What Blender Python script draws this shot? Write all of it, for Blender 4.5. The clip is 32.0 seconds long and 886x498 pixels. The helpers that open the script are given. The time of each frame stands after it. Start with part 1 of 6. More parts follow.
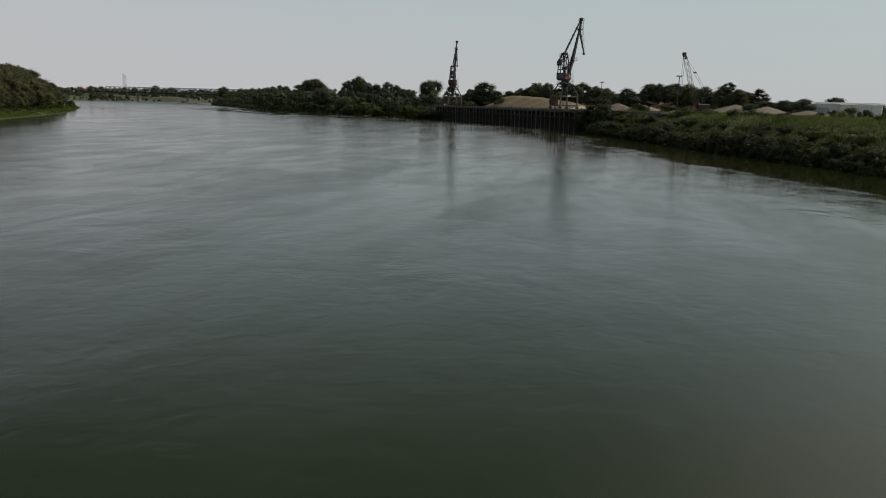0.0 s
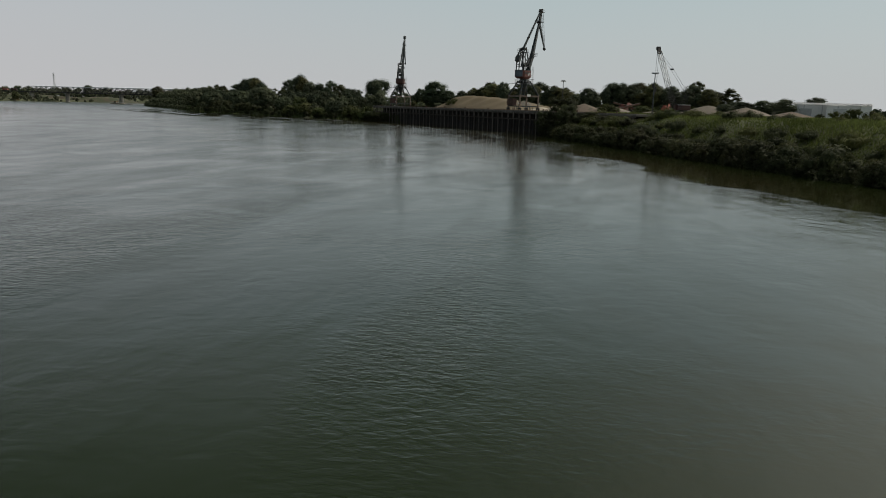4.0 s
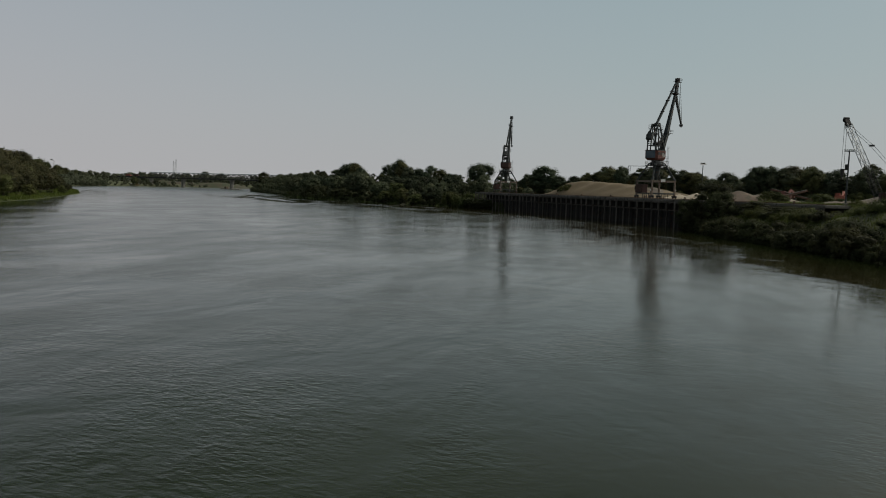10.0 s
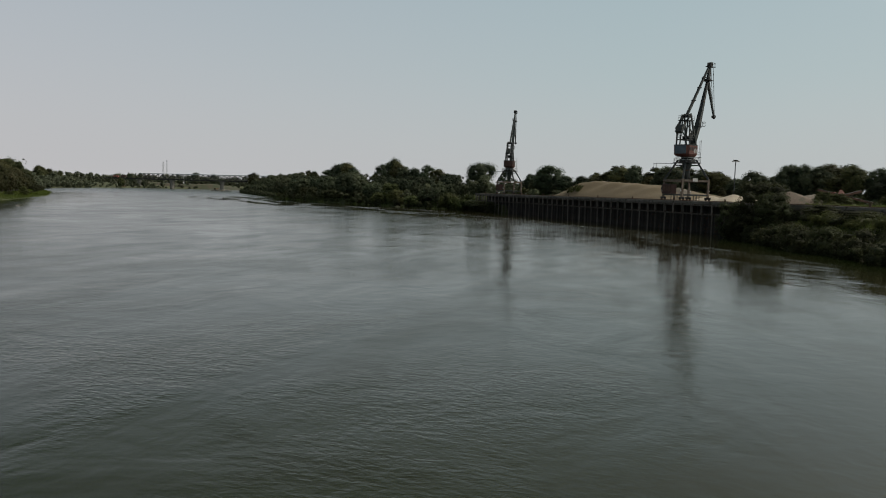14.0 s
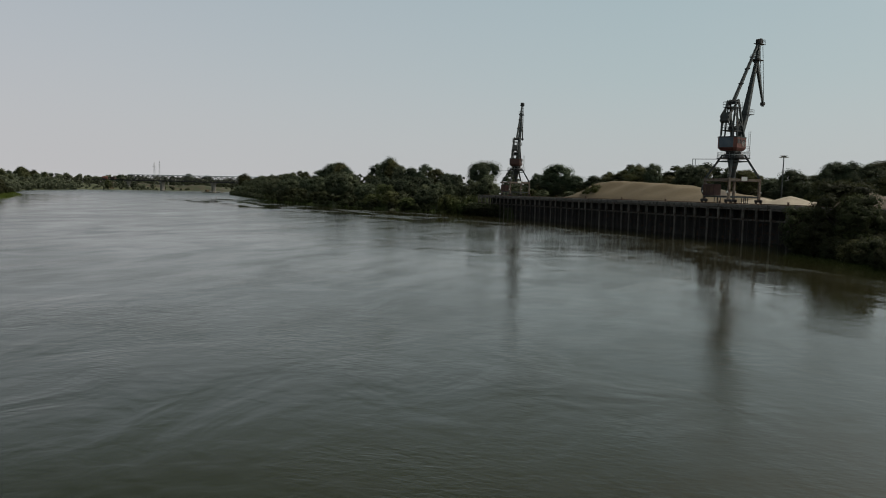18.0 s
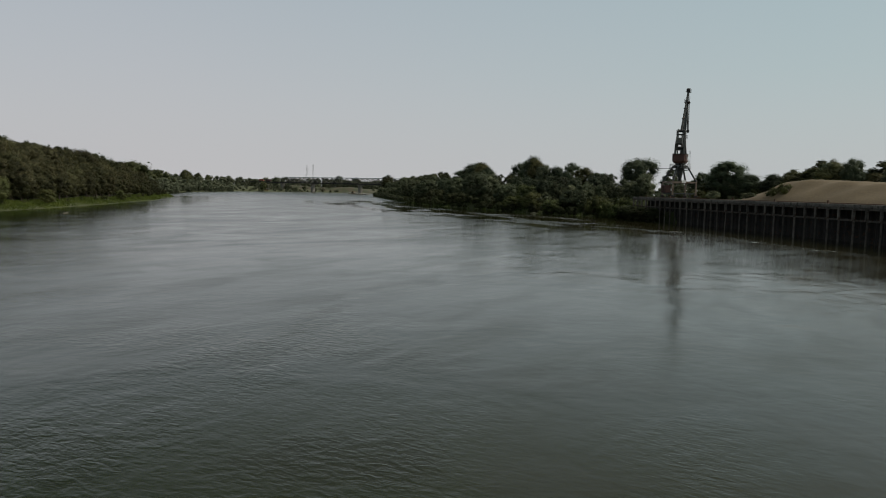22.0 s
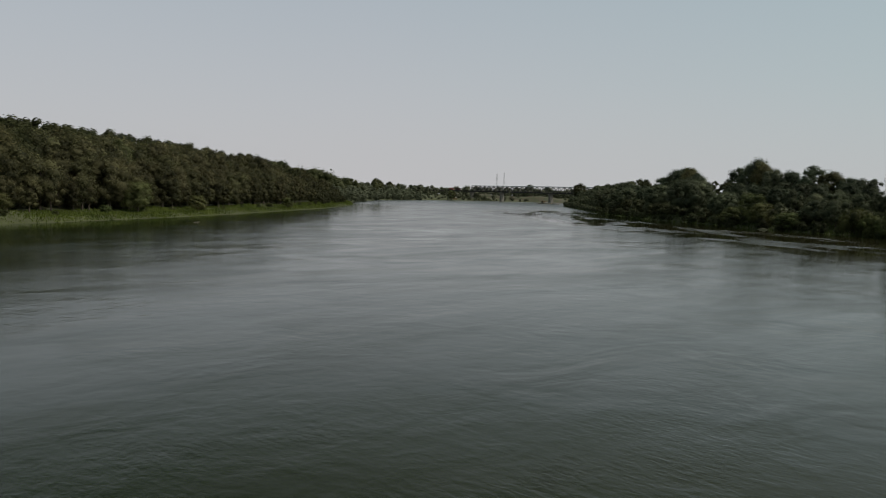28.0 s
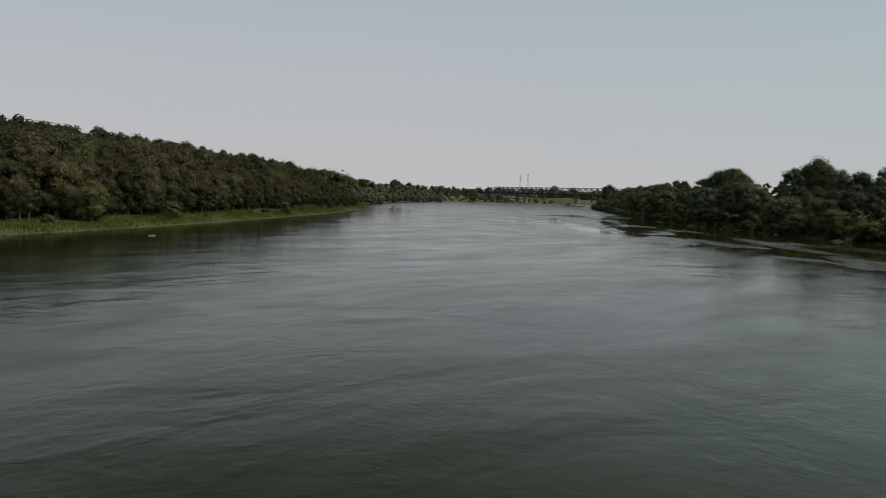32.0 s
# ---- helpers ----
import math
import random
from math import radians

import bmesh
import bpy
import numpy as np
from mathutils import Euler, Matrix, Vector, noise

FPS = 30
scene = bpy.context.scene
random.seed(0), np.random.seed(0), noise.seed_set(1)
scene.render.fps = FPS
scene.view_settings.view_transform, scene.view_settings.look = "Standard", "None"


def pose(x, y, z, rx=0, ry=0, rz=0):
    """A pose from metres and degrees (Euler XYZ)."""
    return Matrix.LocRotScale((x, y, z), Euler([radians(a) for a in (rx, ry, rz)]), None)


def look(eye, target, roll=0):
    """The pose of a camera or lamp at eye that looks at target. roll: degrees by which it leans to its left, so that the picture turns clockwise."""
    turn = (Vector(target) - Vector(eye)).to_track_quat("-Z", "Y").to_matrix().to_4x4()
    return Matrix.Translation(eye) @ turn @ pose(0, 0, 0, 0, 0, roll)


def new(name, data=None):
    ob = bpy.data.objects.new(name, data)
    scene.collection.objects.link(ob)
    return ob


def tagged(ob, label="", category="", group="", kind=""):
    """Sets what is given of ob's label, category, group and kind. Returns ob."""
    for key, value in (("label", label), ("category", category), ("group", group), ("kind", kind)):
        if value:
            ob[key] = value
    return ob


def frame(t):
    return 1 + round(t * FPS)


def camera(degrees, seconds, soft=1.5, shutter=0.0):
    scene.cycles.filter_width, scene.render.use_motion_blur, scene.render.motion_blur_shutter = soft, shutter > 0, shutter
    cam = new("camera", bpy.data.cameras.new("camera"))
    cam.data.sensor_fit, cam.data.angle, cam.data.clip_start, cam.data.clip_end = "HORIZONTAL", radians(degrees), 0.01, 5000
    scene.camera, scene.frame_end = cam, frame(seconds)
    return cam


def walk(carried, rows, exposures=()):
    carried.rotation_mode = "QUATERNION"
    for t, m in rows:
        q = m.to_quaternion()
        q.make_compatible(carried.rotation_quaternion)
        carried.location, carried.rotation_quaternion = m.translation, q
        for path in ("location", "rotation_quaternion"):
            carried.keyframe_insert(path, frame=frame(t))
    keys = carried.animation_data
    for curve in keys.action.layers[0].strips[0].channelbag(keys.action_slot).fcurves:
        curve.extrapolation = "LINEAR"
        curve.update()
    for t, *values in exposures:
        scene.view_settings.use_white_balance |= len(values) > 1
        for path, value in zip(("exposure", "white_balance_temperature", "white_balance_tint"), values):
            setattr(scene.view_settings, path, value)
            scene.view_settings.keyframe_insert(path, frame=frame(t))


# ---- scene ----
cam = camera(63.8, 32.0, soft=1.0)
# seconds, eye, (yaw, pitch, roll)
PATH = [
    (0, (17.61, -4.46, 7.58), (15.65, -11.50, 1.66)),
    (0.5, (16.85, -0.90, 7.58), (14.12, -11.42, 1.73)),
    (1, (16.08, 2.67, 7.59), (12.47, -11.33, 1.73)),
    (1.5, (15.29, 6.23, 7.59), (11.32, -11.28, 1.72)),
    (2, (14.50, 9.79, 7.59), (11.02, -11.26, 1.69)),
    (2.5, (13.72, 13.34, 7.59), (11.06, -11.26, 1.68)),
    (4.5, (10.73, 27.25, 7.51), (12.86, -11.40, 1.65)),
    (5, (10.00, 30.66, 7.50), (15.51, -11.47, 1.67)),
    (5.5, (9.25, 34.07, 7.51), (18.31, -11.56, 1.66)),
    (6, (8.48, 37.48, 7.53), (20.21, -11.60, 1.66)),
    (6.5, (7.69, 40.88, 7.55), (20.30, -11.59, 1.65)),
    (7, (6.85, 44.29, 7.58), (20.26, -11.72, 1.68)),
    (8, (4.97, 51.02, 7.65), (20.22, -11.72, 1.70)),
    (9, (2.80, 57.53, 7.71), (20.23, -11.43, 1.74)),
    (9.5, (1.68, 60.68, 7.71), (20.33, -7.50, 1.78)),
    (10, (0.57, 63.77, 7.71), (20.38, -4.80, 1.81)),
    (10.5, (-0.52, 66.81, 7.70), (20.38, -4.69, 1.79)),
    (11, (-1.61, 69.82, 7.67), (20.37, -4.66, 1.83)),
    (12, (-3.86, 75.77, 7.58), (20.34, -4.64, 1.73)),
    (13, (-6.22, 81.76, 7.58), (20.26, -4.64, 1.76)),
    (14, (-8.66, 87.92, 7.59), (20.16, -4.68, 1.76)),
    (14.5, (-9.88, 91.06, 7.60), (20.14, -4.66, 1.76)),
    (16.5, (-14.63, 104.28, 7.68), (20.15, -4.62, 1.67)),
    (17, (-15.77, 107.55, 7.69), (20.14, -4.61, 1.67)),
    (18, (-18.01, 114.05, 7.74), (20.16, -4.60, 1.63)),
    (18.5, (-19.15, 117.30, 7.75), (20.34, -4.59, 1.62)),
    (19, (-20.29, 120.54, 7.75), (20.96, -4.60, 1.61)),
    (19.5, (-21.43, 123.78, 7.75), (22.94, -4.65, 1.60)),
    (20, (-22.58, 126.99, 7.74), (23.90, -4.67, 1.61)),
    (20.5, (-23.72, 130.16, 7.73), (26.03, -4.67, 1.60)),
    (21, (-24.87, 133.30, 7.72), (28.46, -4.72, 1.56)),
    (21.5, (-26.04, 136.38, 7.72), (30.17, -4.76, 1.54)),
    (22, (-27.26, 139.39, 7.70), (31.96, -4.79, 1.54)),
    (22.5, (-28.53, 142.34, 7.66), (33.79, -4.79, 1.53)),
    (23, (-29.88, 145.26, 7.61), (35.68, -4.78, 1.53)),
    (23.5, (-31.32, 148.14, 7.56), (37.55, -4.77, 1.62)),
    (24, (-32.87, 150.97, 7.50), (39.28, -4.76, 1.66)),
    (24.5, (-34.53, 153.73, 7.43), (40.82, -4.73, 1.69)),
    (25, (-36.27, 156.40, 7.34), (42.65, -4.70, 1.78)),
    (25.5, (-38.09, 159.02, 7.25), (44.66, -4.66, 1.87)),
    (26, (-40.00, 161.61, 7.16), (46.62, -4.66, 1.82)),
    (26.5, (-41.95, 164.17, 7.09), (47.09, -4.60, 1.86)),
    (28.5, (-50.87, 174.32, 7.49), (47.68, -4.47, 1.83)),
    (29, (-53.29, 176.89, 7.61), (48.02, -4.50, 1.90)),
    (30, (-58.23, 182.01, 7.83), (48.59, -4.53, 1.88)),
    (31, (-63.19, 187.10, 8.11), (49.00, -4.54, 1.87)),
    (32, (-68.15, 192.09, 8.44), (49.29, -4.49, 1.83)),
]
walk(cam, [(t, pose(*eye, 90 + turn[1], 0, turn[0]) @ pose(0, 0, 0, 0, 0, turn[2])) for t, eye, turn in PATH],
     exposures=((0, 0), (9.1, 0), (9.5, -0.12), (10, -0.29), (10.5, -0.25), (11, -0.12), (12, 0), (32, 0)))

# ---- world and sun: bright hazy sky, soft sun beyond the quay side ----
SUN_DIR = Vector((0.62, 0.42, 0.95)).normalized()
world = bpy.data.worlds.new("world")
scene.world = world
world.use_nodes = True
wn, wl = world.node_tree.nodes, world.node_tree.links
wn.clear()
sky = wn.new("ShaderNodeTexSky")
sky.sky_type = "NISHITA"
sky.sun_disc = False
sky.sun_elevation = math.asin(SUN_DIR.z)
sky.sun_rotation = math.atan2(SUN_DIR.x, SUN_DIR.y)
sky.dust_density = 6.0
sky_gain = wn.new("ShaderNodeVectorMath")
sky_gain.operation = "SCALE"
sky_gain.inputs["Scale"].default_value = 0.09
wl.new(sky.outputs["Color"], sky_gain.inputs[0])
co = wn.new("ShaderNodeTexCoord")
sep = wn.new("ShaderNodeSeparateXYZ")
wl.new(co.outputs["Generated"], sep.inputs[0])
up = wn.new("ShaderNodeValToRGB")
up.color_ramp.elements[0].position, up.color_ramp.elements[0].color = 0.0, (0.606, 0.597, 0.590, 1)
up.color_ramp.elements[1].position, up.color_ramp.elements[1].color = 0.66, (0.078, 0.096, 0.094, 1)
low = up.color_ramp.elements.new(0.42)
low.color = (0.248, 0.280, 0.278, 1)
mid = up.color_ramp.elements.new(0.27)
mid.color = (0.455, 0.505, 0.530, 1)
wl.new(sep.outputs["Z"], up.inputs[0])
east = wn.new("ShaderNodeMapRange")
east.inputs["From Min"].default_value, east.inputs["From Max"].default_value = -0.80, -0.10
wl.new(sep.outputs["X"], east.inputs["Value"])
tint = wn.new("ShaderNodeMix")
tint.data_type = "RGBA"
tint.inputs["A"].default_value, tint.inputs["B"].default_value = (0.978, 0.981, 1.014, 1), (0.865, 0.985, 0.99, 1)
clear = wn.new("ShaderNodeMapRange")
clear.inputs["From Max"].default_value = 0.16
clear.inputs["To Min"].default_value, clear.inputs["To Max"].default_value = 0.30, 1.0
wl.new(sep.outputs["Z"], clear.inputs["Value"])
cool = wn.new("ShaderNodeMath")
cool.operation = "MULTIPLY"
wl.new(east.outputs[0], cool.inputs[0])
wl.new(clear.outputs[0], cool.inputs[1])
wl.new(cool.outputs[0], tint.inputs["Factor"])
mul = wn.new("ShaderNodeMix")
mul.data_type, mul.blend_type = "RGBA", "MULTIPLY"
mul.inputs["Factor"].default_value = 1.0
high = wn.new("ShaderNodeMapRange")
high.inputs["From Min"].default_value, high.inputs["From Max"].default_value = 0.28, 0.44
wl.new(sep.outputs["Z"], high.inputs["Value"])
veiled = wn.new("ShaderNodeMix")
veiled.data_type = "RGBA"
west = wn.new("ShaderNodeMapRange")
west.inputs["From Min"].default_value, west.inputs["From Max"].default_value = -0.87, -0.45
wl.new(sep.outputs["X"], west.inputs["Value"])
deep = wn.new("ShaderNodeMix")
deep.data_type = "RGBA"
deep.inputs["A"].default_value, deep.inputs["B"].default_value = (0.19, 0.23, 0.21, 1), (0.97, 1.0, 0.95, 1)
wl.new(west.outputs[0], deep.inputs["Factor"])
wl.new(deep.outputs["Result"], veiled.inputs["B"])
wl.new(high.outputs[0], veiled.inputs["Factor"])
wl.new(tint.outputs["Result"], veiled.inputs["A"])
wl.new(up.outputs["Color"], mul.inputs["A"])
wl.new(veiled.outputs["Result"], mul.inputs["B"])
veil = wn.new("ShaderNodeMix")
veil.data_type = "RGBA"
veil.inputs["Factor"].default_value = 0.85
wl.new(sky_gain.outputs[0], veil.inputs["A"])
wl.new(mul.outputs["Result"], veil.inputs["B"])
# the haze glows round the veiled sun
dot = wn.new("ShaderNodeVectorMath")
dot.operation = "DOT_PRODUCT"
dot.inputs[1].default_value = SUN_DIR
wl.new(co.outputs["Generated"], dot.inputs[0])
near = wn.new("ShaderNodeMapRange")
near.inputs["From Min"].default_value, near.inputs["From Max"].default_value = 0.58, 1.0
wl.new(dot.outputs["Value"], near.inputs["Value"])
power = wn.new("ShaderNodeMath")
power.operation = "POWER"
power.inputs[1].default_value = 2.0
wl.new(near.outputs[0], power.inputs[0])
glow = wn.new("ShaderNodeMix")
glow.data_type, glow.blend_type = "RGBA", "ADD"
glow.inputs["B"].default_value = (1.9, 1.75, 1.5, 1)
wl.new(power.outputs[0], glow.inputs["Factor"])
wl.new(veil.outputs["Result"], glow.inputs["A"])
bg = wn.new("ShaderNodeBackground")
wl.new(glow.outputs["Result"], bg.inputs["Color"])
wout = wn.new("ShaderNodeOutputWorld")
wl.new(bg.outputs[0], wout.inputs["Surface"])

sun = new("sun", bpy.data.lights.new("sun", "SUN"))
sun.data.energy, sun.data.angle, sun.data.color = 1.75, radians(9), (1.0, 0.93, 0.82)
sun.matrix_world = look(tuple(SUN_DIR * 400), (0, 0, 0))


# ---- materials ----
def tree_of(name):
    m = bpy.data.materials.new(name)
    m.use_nodes = True
    return m, m.node_tree.nodes, m.node_tree.links, m.node_tree.nodes["Principled BSDF"]


def surface(name, dark, light, scale=1.0, rough=0.8, metal=0.0, bump=0.3, fine=12.0, spots=None, spot_at=0.62, vary=0.25, stretch=(1, 1, 1)):
    """Two scales of noise between two colours, an optional third colour in patches, and bump; each object a little its own."""
    m, n, l, p = tree_of(name)
    tc = n.new("ShaderNodeTexCoord")
    mp = n.new("ShaderNodeMapping")
    mp.inputs["Scale"].default_value = stretch
    l.new(tc.outputs["Object"], mp.inputs["Vector"])
    a = n.new("ShaderNodeTexNoise")
    a.inputs["Scale"].default_value, a.inputs["Detail"].default_value = scale, 5
    b = n.new("ShaderNodeTexNoise")
    b.inputs["Scale"].default_value, b.inputs["Detail"].default_value = scale * fine, 4
    l.new(mp.outputs[0], a.inputs["Vector"])
    l.new(mp.outputs[0], b.inputs["Vector"])
    add = n.new("ShaderNodeMath")
    add.operation = "ADD"
    l.new(a.outputs[0], add.inputs[0])
    l.new(b.outputs[0], add.inputs[1])
    ramp = n.new("ShaderNodeMapRange")
    ramp.inputs["From Min"].default_value, ramp.inputs["From Max"].default_value = 0.7, 1.3
    l.new(add.outputs[0], ramp.inputs["Value"])
    mix = n.new("ShaderNodeMix")
    mix.data_type = "RGBA"
    mix.inputs["A"].default_value, mix.inputs["B"].default_value = (*dark, 1), (*light, 1)
    l.new(ramp.outputs[0], mix.inputs["Factor"])
    colour = mix.outputs["Result"]
    if spots:
        c = n.new("ShaderNodeTexNoise")
        c.inputs["Scale"].default_value, c.inputs["Detail"].default_value = scale * 2.7, 6
        l.new(mp.outputs[0], c.inputs["Vector"])
        cut = n.new("ShaderNodeMapRange")
        cut.inputs["From Min"].default_value, cut.inputs["From Max"].default_value = spot_at - 0.05, spot_at + 0.05
        l.new(c.outputs[0], cut.inputs["Value"])
        mix2 = n.new("ShaderNodeMix")
        mix2.data_type = "RGBA"
        mix2.inputs["B"].default_value = (*spots, 1)
        l.new(cut.outputs[0], mix2.inputs["Factor"])
        l.new(colour, mix2.inputs["A"])
        colour = mix2.outputs["Result"]
    info = n.new("ShaderNodeObjectInfo")
    val = n.new("ShaderNodeMapRange")
    val.inputs["To Min"].default_value, val.inputs["To Max"].default_value = 1 - vary, 1 + vary
    l.new(info.outputs["Random"], val.inputs["Value"])
    hsv = n.new("ShaderNodeHueSaturation")
    l.new(val.outputs[0], hsv.inputs["Value"])
    l.new(colour, hsv.inputs["Color"])
    l.new(hsv.outputs[0], p.inputs["Base Color"])
    p.inputs["Roughness"].default_value, p.inputs["Metallic"].default_value = rough, metal
    if bump:
        bp = n.new("ShaderNodeBump")
        bp.inputs["Strength"].default_value, bp.inputs["Distance"].default_value = bump, 0.05
        l.new(b.outputs[0], bp.inputs["Height"])
        l.new(bp.outputs[0], p.inputs["Normal"])
    return m


def foliage(name, dark, light, vary=0.3, hue=0.02, scale=0.3):
    """Leaves: matt, a little light through them, each tree and each clump its own shade."""
    m, n, l, p = tree_of(name)
    tc = n.new("ShaderNodeTexCoord")
    a = n.new("ShaderNodeTexNoise")
    a.inputs["Scale"].default_value, a.inputs["Detail"].default_value = scale, 3
    l.new(tc.outputs["Object"], a.inputs["Vector"])
    geo = n.new("ShaderNodeNewGeometry")
    mixf = n.new("ShaderNodeMath")
    mixf.operation = "MULTIPLY_ADD"
    mixf.inputs[1].default_value = 0.35
    l.new(geo.outputs["Random Per Island"], mixf.inputs[0])
    l.new(a.outputs[0], mixf.inputs[2])
    ramp = n.new("ShaderNodeMapRange")
    ramp.inputs["From Min"].default_value, ramp.inputs["From Max"].default_value = 0.45, 0.88
    l.new(mixf.outputs[0], ramp.inputs["Value"])
    mix = n.new("ShaderNodeMix")
    mix.data_type = "RGBA"
    mix.inputs["A"].default_value, mix.inputs["B"].default_value = (*dark, 1), (*light, 1)
    l.new(ramp.outputs[0], mix.inputs["Factor"])
    info = n.new("ShaderNodeObjectInfo")
    hsv = n.new("ShaderNodeHueSaturation")
    val = n.new("ShaderNodeMapRange")
    val.inputs["To Min"].default_value, val.inputs["To Max"].default_value = 1 - vary, 1 + vary
    l.new(info.outputs["Random"], val.inputs["Value"])
    hu = n.new("ShaderNodeMath")
    hu.operation = "MULTIPLY_ADD"
    hu.inputs[1].default_value, hu.inputs[2].default_value = 2 * hue, 0.5 - hue
    wrap = n.new("ShaderNodeMath")
    wrap.operation = "FRACT"
    seven = n.new("ShaderNodeMath")
    seven.operation = "MULTIPLY"
    seven.inputs[1].default_value = 7.31
    l.new(info.outputs["Random"], seven.inputs[0])
    l.new(seven.outputs[0], wrap.inputs[0])
    l.new(wrap.outputs[0], hu.inputs[0])
    l.new(hu.outputs[0], hsv.inputs["Hue"])
    l.new(val.outputs[0], hsv.inputs["Value"])
    l.new(mix.outputs["Result"], hsv.inputs["Color"])
    l.new(hsv.outputs[0], p.inputs["Base Color"])
    p.inputs["Roughness"].default_value = 0.7
    p.inputs["Specular IOR Level"].default_value = 0.2
    tr = n.new("ShaderNodeBsdfTranslucent")
    l.new(hsv.outputs[0], tr.inputs["Color"])
    ms = n.new("ShaderNodeMixShader")
    ms.inputs[0].default_value = 0.45
    l.new(p.outputs[0], ms.inputs[1])
    l.new(tr.outputs[0], ms.inputs[2])
    l.new(ms.outputs[0], n["Material Output"].inputs["Surface"])
    return m


def water_material():
    """River water, browner off the right bank: smooth slicks and wind-ruffled patches, long swirls of the current."""
    m, n, l, p = tree_of("river_water")
    tc = n.new("ShaderNodeTexCoord")

    def noise_at(scale, detail, stretch=(1, 1, 1), turn=0.0, warp=0.0):
        mp = n.new("ShaderNodeMapping")
        mp.inputs["Scale"].default_value = stretch
        mp.inputs["Rotation"].default_value = (0, 0, radians(turn))
        l.new(tc.outputs["Object"], mp.inputs["Vector"])
        t = n.new("ShaderNodeTexNoise")
        t.inputs["Scale"].default_value, t.inputs["Detail"].default_value = scale, detail
        t.inputs["Distortion"].default_value = warp
        l.new(mp.outputs[0], t.inputs["Vector"])
        return t.outputs[0]

    def noise_along(scale, detail, length, warp=0.0, turn=139.0):
        """Noise drawn out along the right bank."""
        mp = n.new("ShaderNodeMapping")
        mp.vector_type = "TEXTURE"
        mp.inputs["Scale"].default_value = (length, 1, 1)
        mp.inputs["Rotation"].default_value = (0, 0, radians(turn))
        l.new(tc.outputs["Object"], mp.inputs["Vector"])
        t = n.new("ShaderNodeTexNoise")
        t.inputs["Scale"].default_value, t.inputs["Detail"].default_value = scale, detail
        t.inputs["Distortion"].default_value = warp
        l.new(mp.outputs[0], t.inputs["Vector"])
        return t.outputs[0]

    def ramp(src, lo, hi, a=0.0, b=1.0):
        r = n.new("ShaderNodeMapRange")
        for key, v in (("From Min", lo), ("From Max", hi), ("To Min", a), ("To Max", b)):
            r.inputs[key].default_value = v
        l.new(src, r.inputs["Value"])
        return r.outputs[0]

    def math_node(op, x, y):
        q = n.new("ShaderNodeMath")
        q.operation = op
        for i, v in enumerate((x, y)):
            if isinstance(v, float):
                q.inputs[i].default_value = v
            else:
                l.new(v, q.inputs[i])
        return q.outputs[0]

    wind = n.new("ShaderNodeAttribute")
    wind.attribute_name = "wind"
    gust = n.new("ShaderNodeAttribute")
    gust.attribute_name = "gust"
    open_water = ramp(wind.outputs["Fac"], 0.0, 1.0, 0.2, 1.0)
    # cat's-paws: ripples only in ragged patches
    paw = ramp(noise_at(0.035, 5, (1.3, 0.7, 1), 30, 1.6), 0.42, 0.62)
    paw = math_node("MULTIPLY", math_node("MULTIPLY", paw, gust.outputs["Fac"]), open_water)
    ripple = math_node("MULTIPLY", noise_at(3.2, 2, (0.7, 1.3, 1), -18, 0.5), 0.055)
    chop = math_node("MULTIPLY", noise_at(1.1, 3, (0.8, 1.3, 1), -25, 0.6), 0.038)
    fine = math_node("MULTIPLY", math_node("ADD", ripple, chop), paw)
    # long swirls of the current and boils that well up
    lively = ramp(wind.outputs["Fac"], 0.0, 1.0, 0.3, 1.0)
    swirl = math_node("MULTIPLY", noise_at(0.055, 4, (1.0, 0.5, 1), 25, 1.2), 0.13)
    boil_at = ramp(noise_at(0.021, 3, (1.2, 0.7, 1), 40, 1.0), 0.44, 0.62, 0.03, 0.25)
    boil = math_node("MULTIPLY", noise_at(0.17, 3, (1.0, 0.7, 1), 35, 0.8), boil_at)
    shear = n.new("ShaderNodeAttribute")
    shear.attribute_name = "shear"
    eddy = math_node("MULTIPLY", noise_at(0.5, 4, (1.0, 0.6, 1), 38, 0.9), ramp(shear.outputs["Fac"], 0.0, 1.0, 0.03, 0.30))
    sheet = math_node("MULTIPLY", noise_at(0.9, 2, (1.0, 1.2, 1), -30, 0.6), 0.021)
    # along the right bank: a still strip, a ruffled seam where the current shears past it, still patches beyond
    bank = n.new("ShaderNodeAttribute")
    bank.attribute_name = "bank"
    reach = math_node("ADD", bank.outputs["Fac"], ramp(noise_along(0.06, 4, 2.0, 0.6), 0.3, 0.7, -6.0, 6.0))
    place = n.new("ShaderNodeSeparateXYZ")
    l.new(tc.outputs["Object"], place.inputs[0])
    wooded = ramp(place.outputs["Y"], 262.0, 300.0)
    reach = math_node("SUBTRACT", reach, math_node("MULTIPLY", wooded, 8.0))
    reach = math_node("SUBTRACT", reach, ramp(place.outputs["Y"], 110.0, 170.0, 7.0, 0.0))
    strip = ramp(reach, 10.0, 13.0, 1.0, 0.0)
    seam = math_node("MULTIPLY", ramp(reach, 9.0, 13.0), ramp(reach, 15.0, 21.0, 1.0, 0.0))
    seam = math_node("MULTIPLY", seam, ramp(noise_along(0.62, 5, 5.0, 0.8), 0.45, 0.58))
    pool = math_node("MULTIPLY", ramp(noise_along(0.085, 5, 2.4, 0.5), 0.455, 0.51), ramp(reach, 42.0, 58.0, 1.0, 0.0))
    pool = math_node("MULTIPLY", pool, wooded)
    still = math_node("MAXIMUM", strip, pool)
